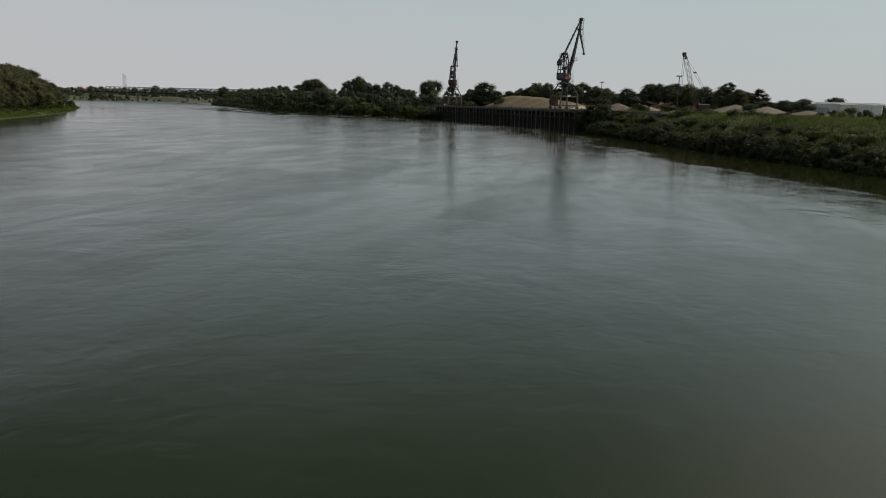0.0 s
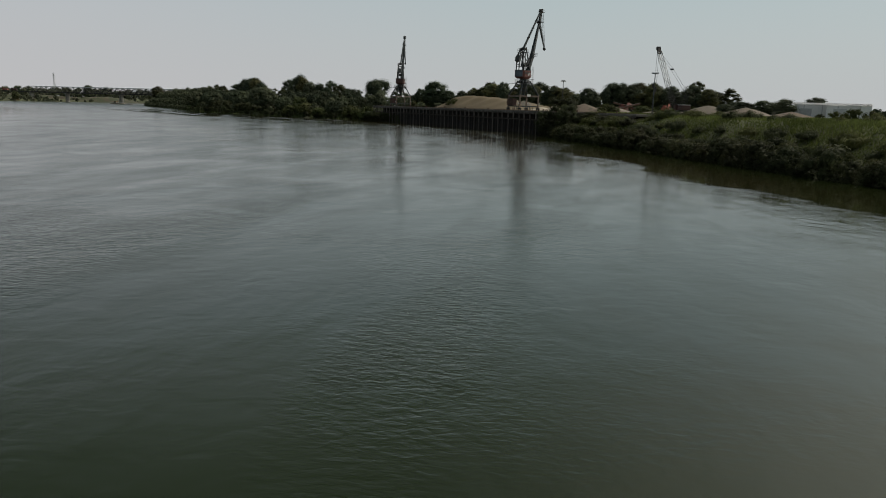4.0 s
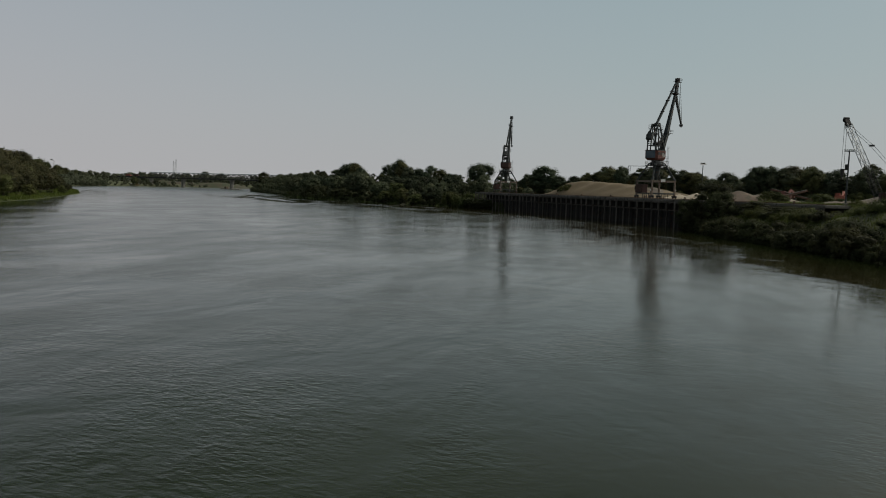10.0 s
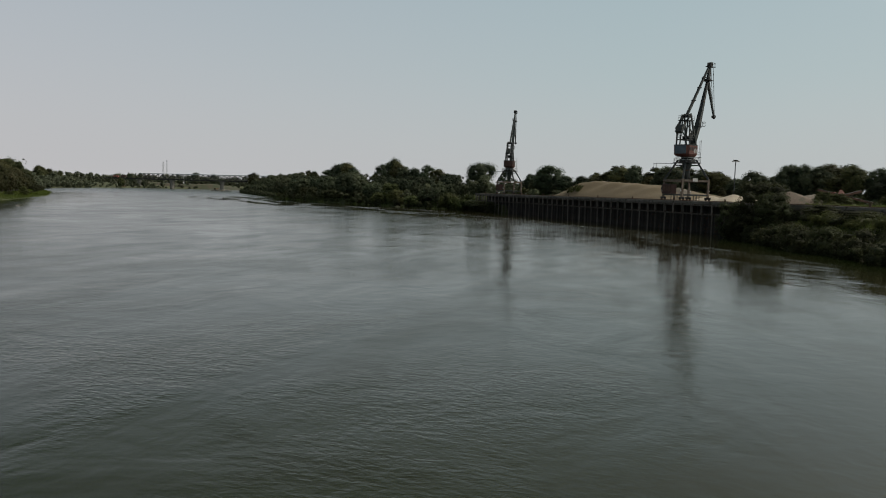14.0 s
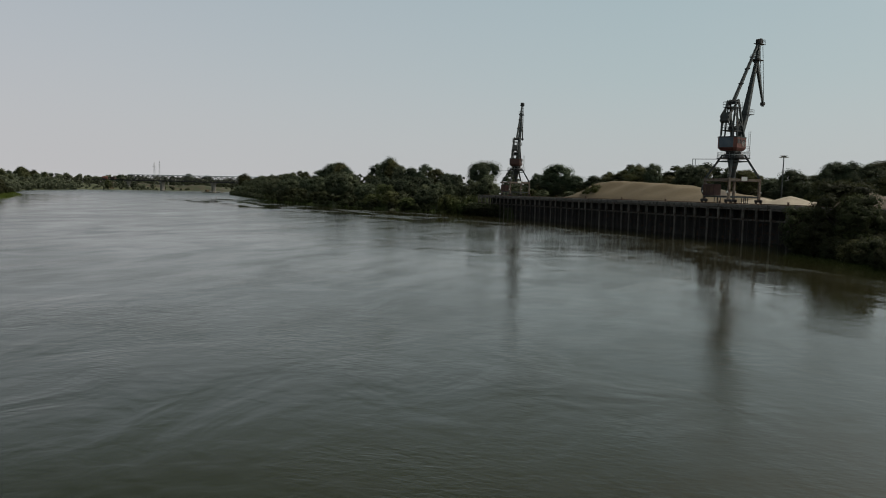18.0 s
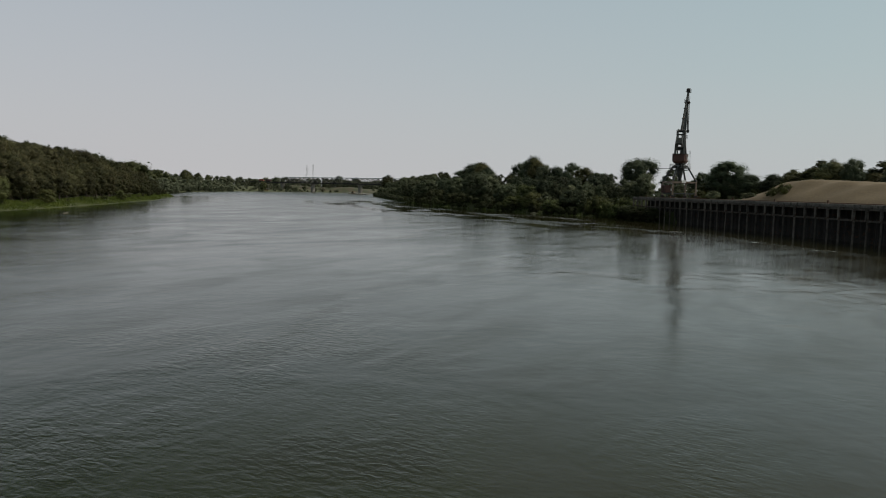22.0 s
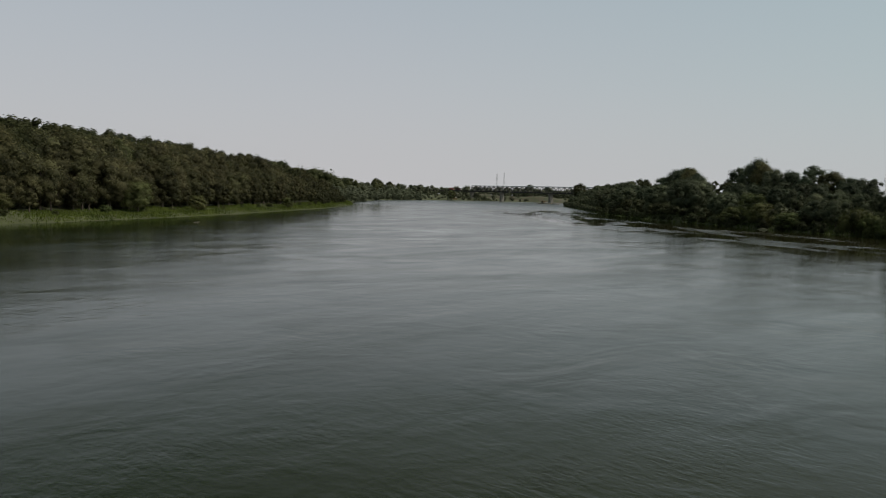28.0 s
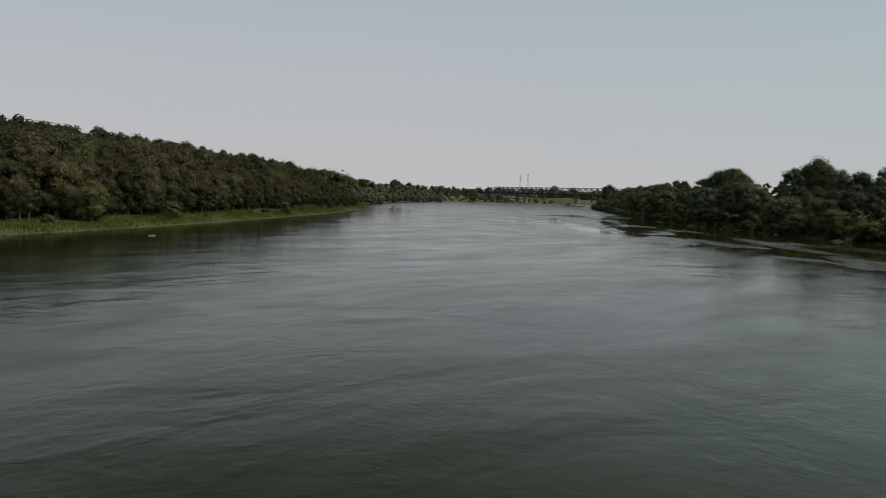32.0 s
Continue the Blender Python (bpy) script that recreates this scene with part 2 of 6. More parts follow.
    ruffled = math_node("MULTIPLY", math_node("SUBTRACT", 1.0, still), math_node("MULTIPLY", wooded, ramp(reach, 30.0, 75.0, 0.06, 0.0)))
    eddy = math_node("MULTIPLY", eddy, ramp(still, 0.0, 1.0, 1.0, 0.2))
    high = math_node("ADD", math_node("ADD", fine, sheet), math_node("ADD", math_node("MULTIPLY", math_node("ADD", swirl, boil), math_node("MULTIPLY", lively, ramp(still, 0.0, 1.0, 1.0, 0.4))), eddy))
    # slicks: smooth tongues between dull ones
    dull = ramp(noise_at(0.075, 5, (1.4, 0.5, 1), 32, 1.0), 0.42, 0.62)
    # glassy streaks, sparse and long
    slick = ramp(noise_at(0.13, 3, (0.6, 1.3, 1), 8, 0.55), 0.60, 0.74)
    bands = ramp(noise_at(0.26, 4, (1.3, 0.5, 1), 30, 0.8), 0.42, 0.62)
    bp = n.new("ShaderNodeBump")
    bp.inputs["Distance"].default_value = 1.0
    l.new(math_node("MULTIPLY", ramp(slick, 0.0, 1.0, 0.54, 0.26), ramp(pool, 0.0, 1.0, 1.0, 0.3)), bp.inputs["Strength"])
    l.new(high, bp.inputs["Height"])
    l.new(bp.outputs[0], p.inputs["Normal"])
    mix = n.new("ShaderNodeMix")
    mix.data_type = "RGBA"
    mix.inputs["A"].default_value, mix.inputs["B"].default_value = (0.0078, 0.0140, 0.0034, 1), (0.0110, 0.0176, 0.0044, 1)
    l.new(noise_at(0.01, 3), mix.inputs["Factor"])
    silt = n.new("ShaderNodeAttribute")
    silt.attribute_name = "silt"
    browned = n.new("ShaderNodeMix")
    browned.data_type = "RGBA"
    browned.inputs["B"].default_value = (0.0240, 0.0222, 0.0105, 1)
    l.new(silt.outputs["Fac"], browned.inputs["Factor"])
    l.new(mix.outputs["Result"], browned.inputs["A"])
    l.new(browned.outputs["Result"], p.inputs["Base Color"])
    far_ruffle = ramp(wind.outputs["Fac"], 1.0, 2.0, 0.0, 0.15)
    calm = ramp(wind.outputs["Fac"], 0.05, 0.9, 0.05, 0.12)
    rough = math_node("ADD", math_node("ADD", calm, far_ruffle), math_node("ADD", math_node("MULTIPLY", dull, 0.065), math_node("MULTIPLY", bands, 0.04)))
    rough = math_node("MULTIPLY", math_node("MULTIPLY", rough, ramp(slick, 0.0, 1.0, 1.0, 0.7)), ramp(still, 0.0, 1.0, 1.0, 0.2))
    rough = math_node("ADD", rough, ruffled)
    l.new(math_node("ADD", rough, math_node("MULTIPLY", seam, 0.12)), p.inputs["Roughness"])
    p.inputs["IOR"].default_value = 1.33
    return m


M_WATER = water_material()
M_GROUND = surface("meadow_soil", (0.030, 0.036, 0.014), (0.066, 0.078, 0.027), 0.12, 0.95, 0, 0.6, 14, spots=(0.055, 0.048, 0.030), spot_at=0.66)
M_YARD = surface("yard_gravel", (0.16, 0.14, 0.11), (0.30, 0.27, 0.22), 0.15, 0.95, 0, 0.6, 20, spots=(0.09, 0.10, 0.05), spot_at=0.64)
M_SAND = surface("sand", (0.092, 0.070, 0.039), (0.152, 0.117, 0.067), 0.10, 0.95, 0, 0.6, 25, vary=0.1)
M_GRAVEL = surface("pale_gravel", (0.30, 0.26, 0.195), (0.46, 0.41, 0.33), 0.3, 0.95, 0, 0.5, 20, vary=0.15)
M_BROWN_HEAP = surface("brown_aggregate", (0.085, 0.073, 0.058), (0.16, 0.137, 0.108), 0.2, 0.95, 0, 0.6, 20, vary=0.2)
M_RED_EARTH = surface("reddish_earth", (0.075, 0.056, 0.043), (0.135, 0.102, 0.078), 0.25, 0.95, 0, 0.6, 20, spots=(0.06, 0.055, 0.035), spot_at=0.62, vary=0.1)
M_CONCRETE = surface("weathered_concrete", (0.12, 0.11, 0.10), (0.26, 0.25, 0.23), 0.5, 0.9, 0, 0.4, 14, spots=(0.07, 0.06, 0.05), spot_at=0.6)
M_PILE = surface("rusty_pile", (0.055, 0.049, 0.044), (0.19, 0.17, 0.15), 0.7, 0.85, 0.1, 0.4, 10, spots=(0.07, 0.035, 0.02), spot_at=0.6, vary=0.45)
M_DECK = surface("dark_deck_concrete", (0.06, 0.055, 0.05), (0.15, 0.14, 0.125), 0.4, 0.9, 0, 0.4, 14, spots=(0.04, 0.036, 0.03), spot_at=0.6)
M_PORTAL = surface("tan_faded_steel", (0.11, 0.085, 0.065), (0.26, 0.21, 0.165), 0.8, 0.7, 0.1, 0.2, 12, spots=(0.10, 0.05, 0.03), spot_at=0.58, vary=0.1)
# near-black base carries the shade under the deck, with rusty spots on it
M_UNDERDECK = surface("dark_sheet_wall", (0.013, 0.012, 0.012), (0.034, 0.031, 0.029), 0.5, 0.9, 0.1, 0.4, 10, spots=(0.05, 0.028, 0.018), spot_at=0.62)
M_STEEL = surface("grey_green_steel", (0.026, 0.033, 0.034), (0.065, 0.076, 0.076), 0.6, 0.6, 0.2, 0.2, 12, spots=(0.075, 0.045, 0.03), spot_at=0.63, vary=0.12)
M_DARKSTEEL = surface("dark_steel", (0.02, 0.021, 0.022), (0.055, 0.055, 0.056), 0.8, 0.6, 0.4, 0.2, 12, spots=(0.06, 0.035, 0.02), spot_at=0.66, vary=0.12)
M_CABBLUE = surface("faded_blue_sheet", (0.06, 0.085, 0.115), (0.12, 0.15, 0.18), 0.7, 0.6, 0.1, 0.15, 12, spots=(0.10, 0.07, 0.05), spot_at=0.66, vary=0.08)
M_CABRED = surface("rusty_red_sheet", (0.095, 0.032, 0.026), (0.165, 0.064, 0.05), 0.9, 0.7, 0.1, 0.15, 12, spots=(0.08, 0.04, 0.03), spot_at=0.62, vary=0.08)
M_PALE = surface("pale_paint", (0.55, 0.55, 0.53), (0.75, 0.75, 0.72), 0.8, 0.6, 0, 0.1, 12, vary=0.1)
M_RUST = surface("rusty_steel", (0.06, 0.035, 0.025), (0.14, 0.08, 0.055), 0.9, 0.8, 0.2, 0.3, 12, vary=0.15)
M_RED = surface("red_machine_paint", (0.12, 0.038, 0.031), (0.19, 0.066, 0.05), 1.0, 0.5, 0, 0.1, 12, vary=0.1)
M_ORANGE = surface("orange_machine_paint", (0.20, 0.058, 0.04), (0.30, 0.095, 0.06), 1.0, 0.5, 0, 0.1, 12, vary=0.1)
M_WHITE = surface("white_cladding", (0.62, 0.63, 0.64), (0.76, 0.77, 0.77), 0.2, 0.6, 0, 0.1, 12, vary=0.05)
M_ROOF = surface("grey_roof_sheet", (0.34, 0.36, 0.38), (0.46, 0.47, 0.49), 0.2, 0.5, 0.2, 0.1, 12, vary=0.05)
M_TYRE = surface("rubber", (0.012, 0.012, 0.012), (0.03, 0.03, 0.03), 2, 0.9, 0, 0.2, 8)
M_BARK = surface("bark", (0.045, 0.037, 0.028), (0.12, 0.10, 0.075), 1.5, 0.95, 0, 0.6, 9, stretch=(3, 3, 0.5))
M_LATTICE = surface("pale_lattice", (0.30, 0.32, 0.33), (0.48, 0.50, 0.50), 1.0, 0.5, 0.3, 0.1, 12)
M_REDBANK = surface("bare_red_soil", (0.046, 0.038, 0.027), (0.090, 0.072, 0.050), 0.06, 0.95, 0, 0.4, 14, spots=(0.044, 0.053, 0.026), spot_at=0.46)
M_LEAF = foliage("leaves_poplar", (0.036, 0.042, 0.018), (0.112, 0.116, 0.050), vary=0.35, hue=0.025)
M_WILLOW = foliage("leaves_willow", (0.033, 0.036, 0.018), (0.124, 0.122, 0.058), vary=0.42, hue=0.016)
M_GREENWILLOW = foliage("leaves_green_willow", (0.048, 0.062, 0.037), (0.150, 0.170, 0.098), vary=0.3, hue=0.015)
M_DARKLEAF = foliage("leaves_dark", (0.034, 0.049, 0.031), (0.090, 0.110, 0.065))
# darkened copy of the shrub leaves holds bush-face shade; also dark willow leaves
M_DARKSHADED = foliage("leaves_dark_shrub", (0.026, 0.031, 0.015), (0.070, 0.079, 0.036))
M_SHRUB = foliage("leaves_shrub", (0.032, 0.042, 0.015), (0.086, 0.102, 0.034), hue=0.02)
M_GRASS = foliage("grass_blades", (0.045, 0.075, 0.014), (0.115, 0.155, 0.032), vary=0.15, scale=0.15)
M_DRYGRASS = foliage("tall_field_grass", (0.040, 0.060, 0.016), (0.096, 0.130, 0.038), vary=0.2, scale=0.08)
M_PIER = surface("pale_concrete", (0.20, 0.19, 0.17), (0.33, 0.31, 0.28), 0.3, 0.9, 0, 0.3, 12)
M_DULLRED = surface("dull_red_sheet", (0.05, 0.022, 0.018), (0.10, 0.05, 0.042), 0.9, 0.7, 0.1, 0.15, 12, vary=0.08)
# paler and greyer than the nearer leaves: distance haze put into the colour
M_HAZYLEAF = foliage("leaves_far_willow", (0.068, 0.080, 0.050), (0.165, 0.182, 0.118), vary=0.2)
M_LIGHTLEAF = foliage("leaves_pale_willow", (0.055, 0.067, 0.025), (0.150, 0.165, 0.065), vary=0.2)

# ---- builders ----
def link_mesh(name, me, mat, parent=None, label=""):
    me.materials.clear()
    me.materials.append(mat)
    ob = new(name, me)
    if parent is not None:
        ob.parent = parent
    if label:
        ob["label"] = label
    return ob


def part(name, bm, mat, parent=None, label="", smooth=False):
    """One bmesh as one mesh object, under a thing or a part."""
    me = bpy.data.meshes.new(name)
    bm.normal_update()
    bm.to_mesh(me)
    bm.free()
    if smooth:
        me.polygons.foreach_set("use_smooth", [True] * len(me.polygons))
    return link_mesh(name, me, mat, parent, label)


def thing(name, m=None):
    ob = new(name)
    ob.empty_display_size = 0.5
    if m is not None:
        ob.matrix_basis = m
    return ob


def array_mesh(name, verts, faces):
    """A mesh from arrays; faces is n by 3 or n by 4."""
    me = bpy.data.meshes.new(name)
    k = faces.shape[1]
    me.vertices.add(len(verts))
    me.vertices.foreach_set("co", np.ascontiguousarray(verts, np.float32).ravel())
    me.loops.add(faces.size)
    me.loops.foreach_set("vertex_index", np.ascontiguousarray(faces, np.int32).ravel())
    me.polygons.add(len(faces))
    me.polygons.foreach_set("loop_start", np.arange(0, faces.size, k, dtype=np.int32))
    me.update(calc_edges=True)
    me.validate()
    return me


def box(bm, c, s, m=None):
    mm = Matrix.Translation(c) @ Matrix.Diagonal((*s, 1))
    bmesh.ops.create_cube(bm, size=1, matrix=(m @ mm) if m is not None else mm)
    return bm


def along(p, q):
    """A frame whose z runs from p to q, origin at p."""
    p, q = Vector(p), Vector(q)
    z = (q - p).normalized()
    x = Vector((0, 0, 1)).cross(z)
    x = Vector((1, 0, 0)) if x.length < 1e-3 else x.normalized()
    m = Matrix((x, z.cross(x), z)).transposed().to_4x4()
    m.translation = p
    return m, (q - p).length


def beam(bm, p, q, w, d, w2=None, d2=None):
    """A box beam from p to q, w wide and d deep, tapering to w2 and d2."""
    m, ln = along(p, q)
    w2, d2 = w2 or w, d2 or d
    vs = [bm.verts.new(m @ Vector((sx * a / 2, sy * b / 2, z))) for z, a, b in ((0, w, d), (ln, w2, d2)) for sx, sy in ((-1, -1), (1, -1), (1, 1), (-1, 1))]
    for f in ((3, 2, 1, 0), (4, 5, 6, 7), (0, 1, 5, 4), (1, 2, 6, 5), (2, 3, 7, 6), (3, 0, 4, 7)):
        bm.faces.new([vs[i] for i in f])
    return bm


def tube(bm, p, q, r, r2=None, seg=8):
    m, ln = along(p, q)
    bmesh.ops.create_cone(bm, cap_ends=True, segments=seg, radius1=r, radius2=r if r2 is None else r2, depth=ln, matrix=m @ Matrix.Translation((0, 0, ln / 2)))
    return bm


def BM():
    return bmesh.new()


# ---- the river's banks, in plan ----
LEFT = np.array([(-30, -500), (-80, -150), (-105, 0), (-128, 90), (-153, 152), (-186, 203), (-209, 237), (-231, 264), (-287, 328), (-352, 387), (-430, 440), (-528, 537), (-585, 640), (-606, 716), (-612, 780), (-600, 850), (-540, 960), (-380, 1080), (200, 1300)], float)
RIGHT = np.array([(170, -500), (95, 0), (66, 62), (50, 97), (38, 124), (27, 152), (13, 190), (3, 214), (-1, 230), (-3.5, 242), (-7.5, 253), (-50, 307.6), (-94.5, 364.6), (-124, 369), (-140, 375), (-174, 399), (-200, 412), (-231, 441), (-274, 483), (-330, 545), (-377, 596), (-402, 624), (-392, 648), (-420, 720), (-440, 790), (-330, 900), (400, 1120)], float)
RIVER = np.vstack([LEFT, RIGHT[::-1]])
QUAY_A, QUAY_B = np.array((20.4, 212.6)), np.array((-96.5, 362.3))
QUAY_DIR = (QUAY_B - QUAY_A) / np.linalg.norm(QUAY_B - QUAY_A)
QUAY_IN = np.array((QUAY_DIR[1], -QUAY_DIR[0]))
DECK = 7.0
QLEN = float(np.linalg.norm(QUAY_B - QUAY_A))


def to_line(pts, line):
    """Distance of points to a polyline, and how far along it the nearest place lies."""
    best, where, run = np.full(len(pts), 1e9), np.zeros(len(pts)), 0.0
    for a, b in zip(line[:-1], line[1:]):
        ab = b - a
        ln = np.linalg.norm(ab)
        t = np.clip(((pts - a) @ ab) / ln ** 2, 0, 1)
        d = np.linalg.norm(pts - a - t[:, None] * ab, axis=1)
        hit = d < best
        best[hit], where[hit] = d[hit], run + t[hit] * ln
        run += ln
    return best, where


def in_river(pts):
    inside = np.zeros(len(pts), bool)
    x, y = pts[:, 0], pts[:, 1]
    for (x1, y1), (x2, y2) in zip(RIVER, np.roll(RIVER, -1, 0)):
        if y1 != y2:
            cross = ((y1 > y) != (y2 > y)) & (x < (x2 - x1) * (y - y1) / (y2 - y1) + x1)
            inside ^= cross
    return inside


def smooth_step(a, b, v):
    t = np.clip((v - a) / (b - a), 0, 1)
    return t * t * (3 - 2 * t)


def wobble(x, y, s, seed=0.0):
    """Cheap smooth unevenness, about -1 to 1."""
    return (np.sin(x / s + 1.7 * np.sin(y / s * 0.7 + seed)) + np.sin(y / s * 1.3 + 1.3 * np.sin(x / s * 0.9 + 2 * seed))) / 2


def ground_height(pts):
    x, y = pts[:, 0], pts[:, 1]
    dl, _ = to_line(pts, LEFT)
    dr, wr = to_line(pts, RIGHT)
    wet = in_river(pts)
    left = 0.9 * smooth_step(0, 4, dl) + 0.9 * smooth_step(3, 16, dl) + 2.2 * smooth_step(18, 60, dl) + 0.2 * wobble(x, y, 4.0)* smooth_step(1, 6, dl)
    behind = smooth_step(-90, -110, x + 0 * y)
    steep = 13.0 - 8.0 * ((x > -97) & (x < -2) & (y > 240) & (y < 372))
    right = (DECK - 0.25 - 2.2 * behind) * smooth_step(0, 1, dr / steep) + 0.18 * wobble(x, y, 5.0, 1.0) * smooth_step(2, 8, dr) * (1 - smooth_step(9, 15, dr))
    z = np.where(dl < dr, left, right)
    d = np.minimum(dl, dr)
    # the quay's own frame: water runs in under the deck, and the bank before its near end lies lower
    u = (x - QUAY_A[0]) * QUAY_DIR[0] + (y - QUAY_A[1]) * QUAY_DIR[1]
    v = (x - QUAY_A[0]) * QUAY_IN[0] + (y - QUAY_A[1]) * QUAY_IN[1]
    under = (u > 40) & (u < QLEN - 22) & (v > -3) & (v < 12)
    z = np.where(under, np.minimum(z, -1.5 + 2.2 * np.maximum(0, v - 7.0)), z)
    lower = smooth_step(-24, -6, u) * (1 - smooth_step(40, 46, u)) * (v < 6) * (dl > dr)
    z = np.where(lower > 0, np.minimum(z, DECK - 0.2 - 2.4 * lower), z)
    return np.where(wet, -np.minimum(0.35 * d, 4.0), z)


def spaced(knots):
    out = []
    for (a, b, step) in knots:
        out.extend(np.arange(a, b, step))
    return np.array(out + [knots[-1][1]])


gx = spaced([(-4600, -1400, 200), (-1400, -700, 35), (-700, -320, 8), (-320, 90, 2.4), (90, 220, 10), (220, 800, 60), (800, 4600, 250)])
gy = spaced([(-1500, -300, 100), (-300, 60, 12), (60, 450, 2.4), (450, 680, 6), (680, 1200, 16), (1200, 4700, 150)])
xx, yy = np.meshgrid(gx, gy)
gp = np.stack([xx.ravel(), yy.ravel()], 1)
gz = ground_height(gp)
nx, ny = len(gx), len(gy)
ids = np.arange(nx * ny).reshape(ny, nx)
quads = np.stack([ids[:-1, :-1], ids[:-1, 1:], ids[1:, 1:], ids[1:, :-1]], -1).reshape(-1, 4)
ground_me = array_mesh("ground", np.column_stack([gp, gz]), quads)
ground_me.polygons.foreach_set("use_smooth", [True] * len(ground_me.polygons))
tagged(link_mesh("ground", ground_me, M_GROUND), "rough grassy river banks and flat land to the horizon", "ground", kind="structure")

# the water sheet carries how open to the wind each place is
wx = spaced([(-1500, -700, 80), (-700, -320, 14), (-320, 90, 7), (90, 300, 30), (300, 1200, 150)])
wy = spaced([(-1400, -100, 100), (-100, 480, 7), (480, 1000, 20), (1000, 1700, 100)])
wxx, wyy = np.meshgrid(wx, wy)
wp = np.stack([wxx.ravel(), wyy.ravel()], 1)
ids = np.arange(len(wx) * len(wy)).reshape(len(wy), len(wx))
water_me = array_mesh("water", np.column_stack([wp, 0 * wp[:, 0]]), np.stack([ids[:-1, :-1], ids[:-1, 1:], ids[1:, 1:], ids[1:, :-1]], -1).reshape(-1, 4))
near_right, _ = to_line(wp, RIGHT[:18])
near_left, _ = to_line(wp, LEFT[:10])
lee = 15 - 12 * smooth_step(225, 260, wp[:, 1])
wind = smooth_step(0, 1, (near_right - lee) / 26) * (0.15 + 0.85 * smooth_step(3, 50, near_left))
wind = wind + smooth_step(400, 640, wp[:, 1]) * smooth_step(5, 60, near_right) * 1.0
# browner, lighter water in a wide band off the right bank
silt = smooth_step(60, 120, wp[:, 1]) * (1 - smooth_step(20, 90, near_right))
silt = silt * smooth_step(2, 14, near_right) * (1 - smooth_step(330, 400, wp[:, 1]))
shear = smooth_step(-2, 5, near_right) * (1 - smooth_step(7, 26, near_right)) * (0.45 + 0.55 * smooth_step(190, 250, wp[:, 1]))
gust = smooth_step(16, 40, wp[:, 1]) * (1.5 - 0.5 * smooth_step(75, 120, wp[:, 1])) * (1 - 0.6 * smooth_step(165, 195, wp[:, 1])) * (0.15 + 0.85 * smooth_step(20, 75, near_right))
for key, field in (("wind", wind), ("shear", shear), ("silt", silt), ("gust", gust), ("bank", near_right)):
    water_me.attributes.new(key, "FLOAT", "POINT").data.foreach_set("value", field.astype(np.float32))
tagged(link_mesh("water", water_me, M_WATER), "calm grey-green river with faint ripples and swirls", "water", kind="structure")


def land(x, y):
    return float(ground_height(np.array([(x, y)], float))[0])


# the port yard: a gravel sheet behind the quay and the near bank
bm = BM()
yard = [(20.4 + 0.788 * 11.6, 212.6 + 0.6157 * 11.6), (44, 205), (62, 222), (70, 250), (66, 285), (56, 318), (-60, 425), (-87.4, 369)]
vs = [bm.verts.new((x, y, DECK - 0.06)) for x, y in yard]
bm.faces.new(vs)
tagged(part("yard", bm, M_YARD), "bare gravel yard of the river port", "yard", kind="structure")

# ---- quay on piles ----
quay = tagged(thing("quay"), "long dark concrete quay on closely set rusty piles", "quay", kind="structure")
QM = Matrix(((QUAY_DIR[0], QUAY_IN[0], 0, QUAY_A[0]), (QUAY_DIR[1], QUAY_IN[1], 0, QUAY_A[1]), (0, 0, 1, 0), (0, 0, 0, 1)))
# local frame: u along the quay, v inland, z up
quay.matrix_basis = QM
bm = box(BM(), (QLEN / 2, 6.3, DECK - 0.3), (QLEN, 12.0, 0.6))
bmesh.ops.bevel(bm, geom=bm.edges[:], offset=0.06, segments=1, affect="EDGES")
part("deck_slab", bm, M_DECK, quay, "worn concrete deck slab")
# added backing, coloured as the shaded void behind the piles
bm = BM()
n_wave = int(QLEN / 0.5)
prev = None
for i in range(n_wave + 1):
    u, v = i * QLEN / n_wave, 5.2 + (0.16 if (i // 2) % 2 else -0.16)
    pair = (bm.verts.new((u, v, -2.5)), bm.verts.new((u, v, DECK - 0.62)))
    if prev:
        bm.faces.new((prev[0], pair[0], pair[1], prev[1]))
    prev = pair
part("sheet_wall", bm, M_UNDERDECK, quay, "dark corrugated backing added for the shaded gap under the deck")
for h, d, label in ((DECK - 0.82, 0.36, "upper edge beam"), (DECK - 2.75, 0.32, "horizontal waler")):
    bm = box(BM(), (QLEN / 2, 0.42, h), (QLEN - 0.2, 0.30, d))
    bmesh.ops.bevel(bm, geom=bm.edges[:], offset=0.03, segments=1, affect="EDGES")
    part("edge_beam", bm, M_PILE, quay, label)
# fender panels between beam and waler
pile_me, post_me = None, None
n_pile = 56
rng = random.Random(5)
for i in range(n_pile):
    u = 1.0 + i * (QLEN - 2.0) / (n_pile - 1) + rng.uniform(-0.25, 0.25)
    if pile_me is None:
        ob = part("pile", tube(BM(), (0, 0, -3), (0, 0, DECK - 0.75), 0.155, 0.165, 10), M_PILE, quay)
        pile_me = ob.data
        po = part("fender_post", box(BM(), (0, 0, DECK - 1.72), (0.30, 0.24, 2.2)), M_PILE, quay)
        post_me = po.data
    else:
        ob, po = new("pile", pile_me), new("fender_post", post_me)
        ob.parent = po.parent = quay
    ob.location = (u, 0.36 + rng.uniform(-0.05, 0.05), 0)
    ob.rotation_euler = (rng.uniform(-0.012, 0.012), rng.uniform(-0.015, 0.015), rng.uniform(0, 3))
    ob.scale = po.scale = (rng.uniform(0.8, 1.25), rng.uniform(0.9, 1.1), 1)
    po.location = (u + rng.uniform(-0.05, 0.05), 0.18, rng.uniform(-0.12, 0.1))
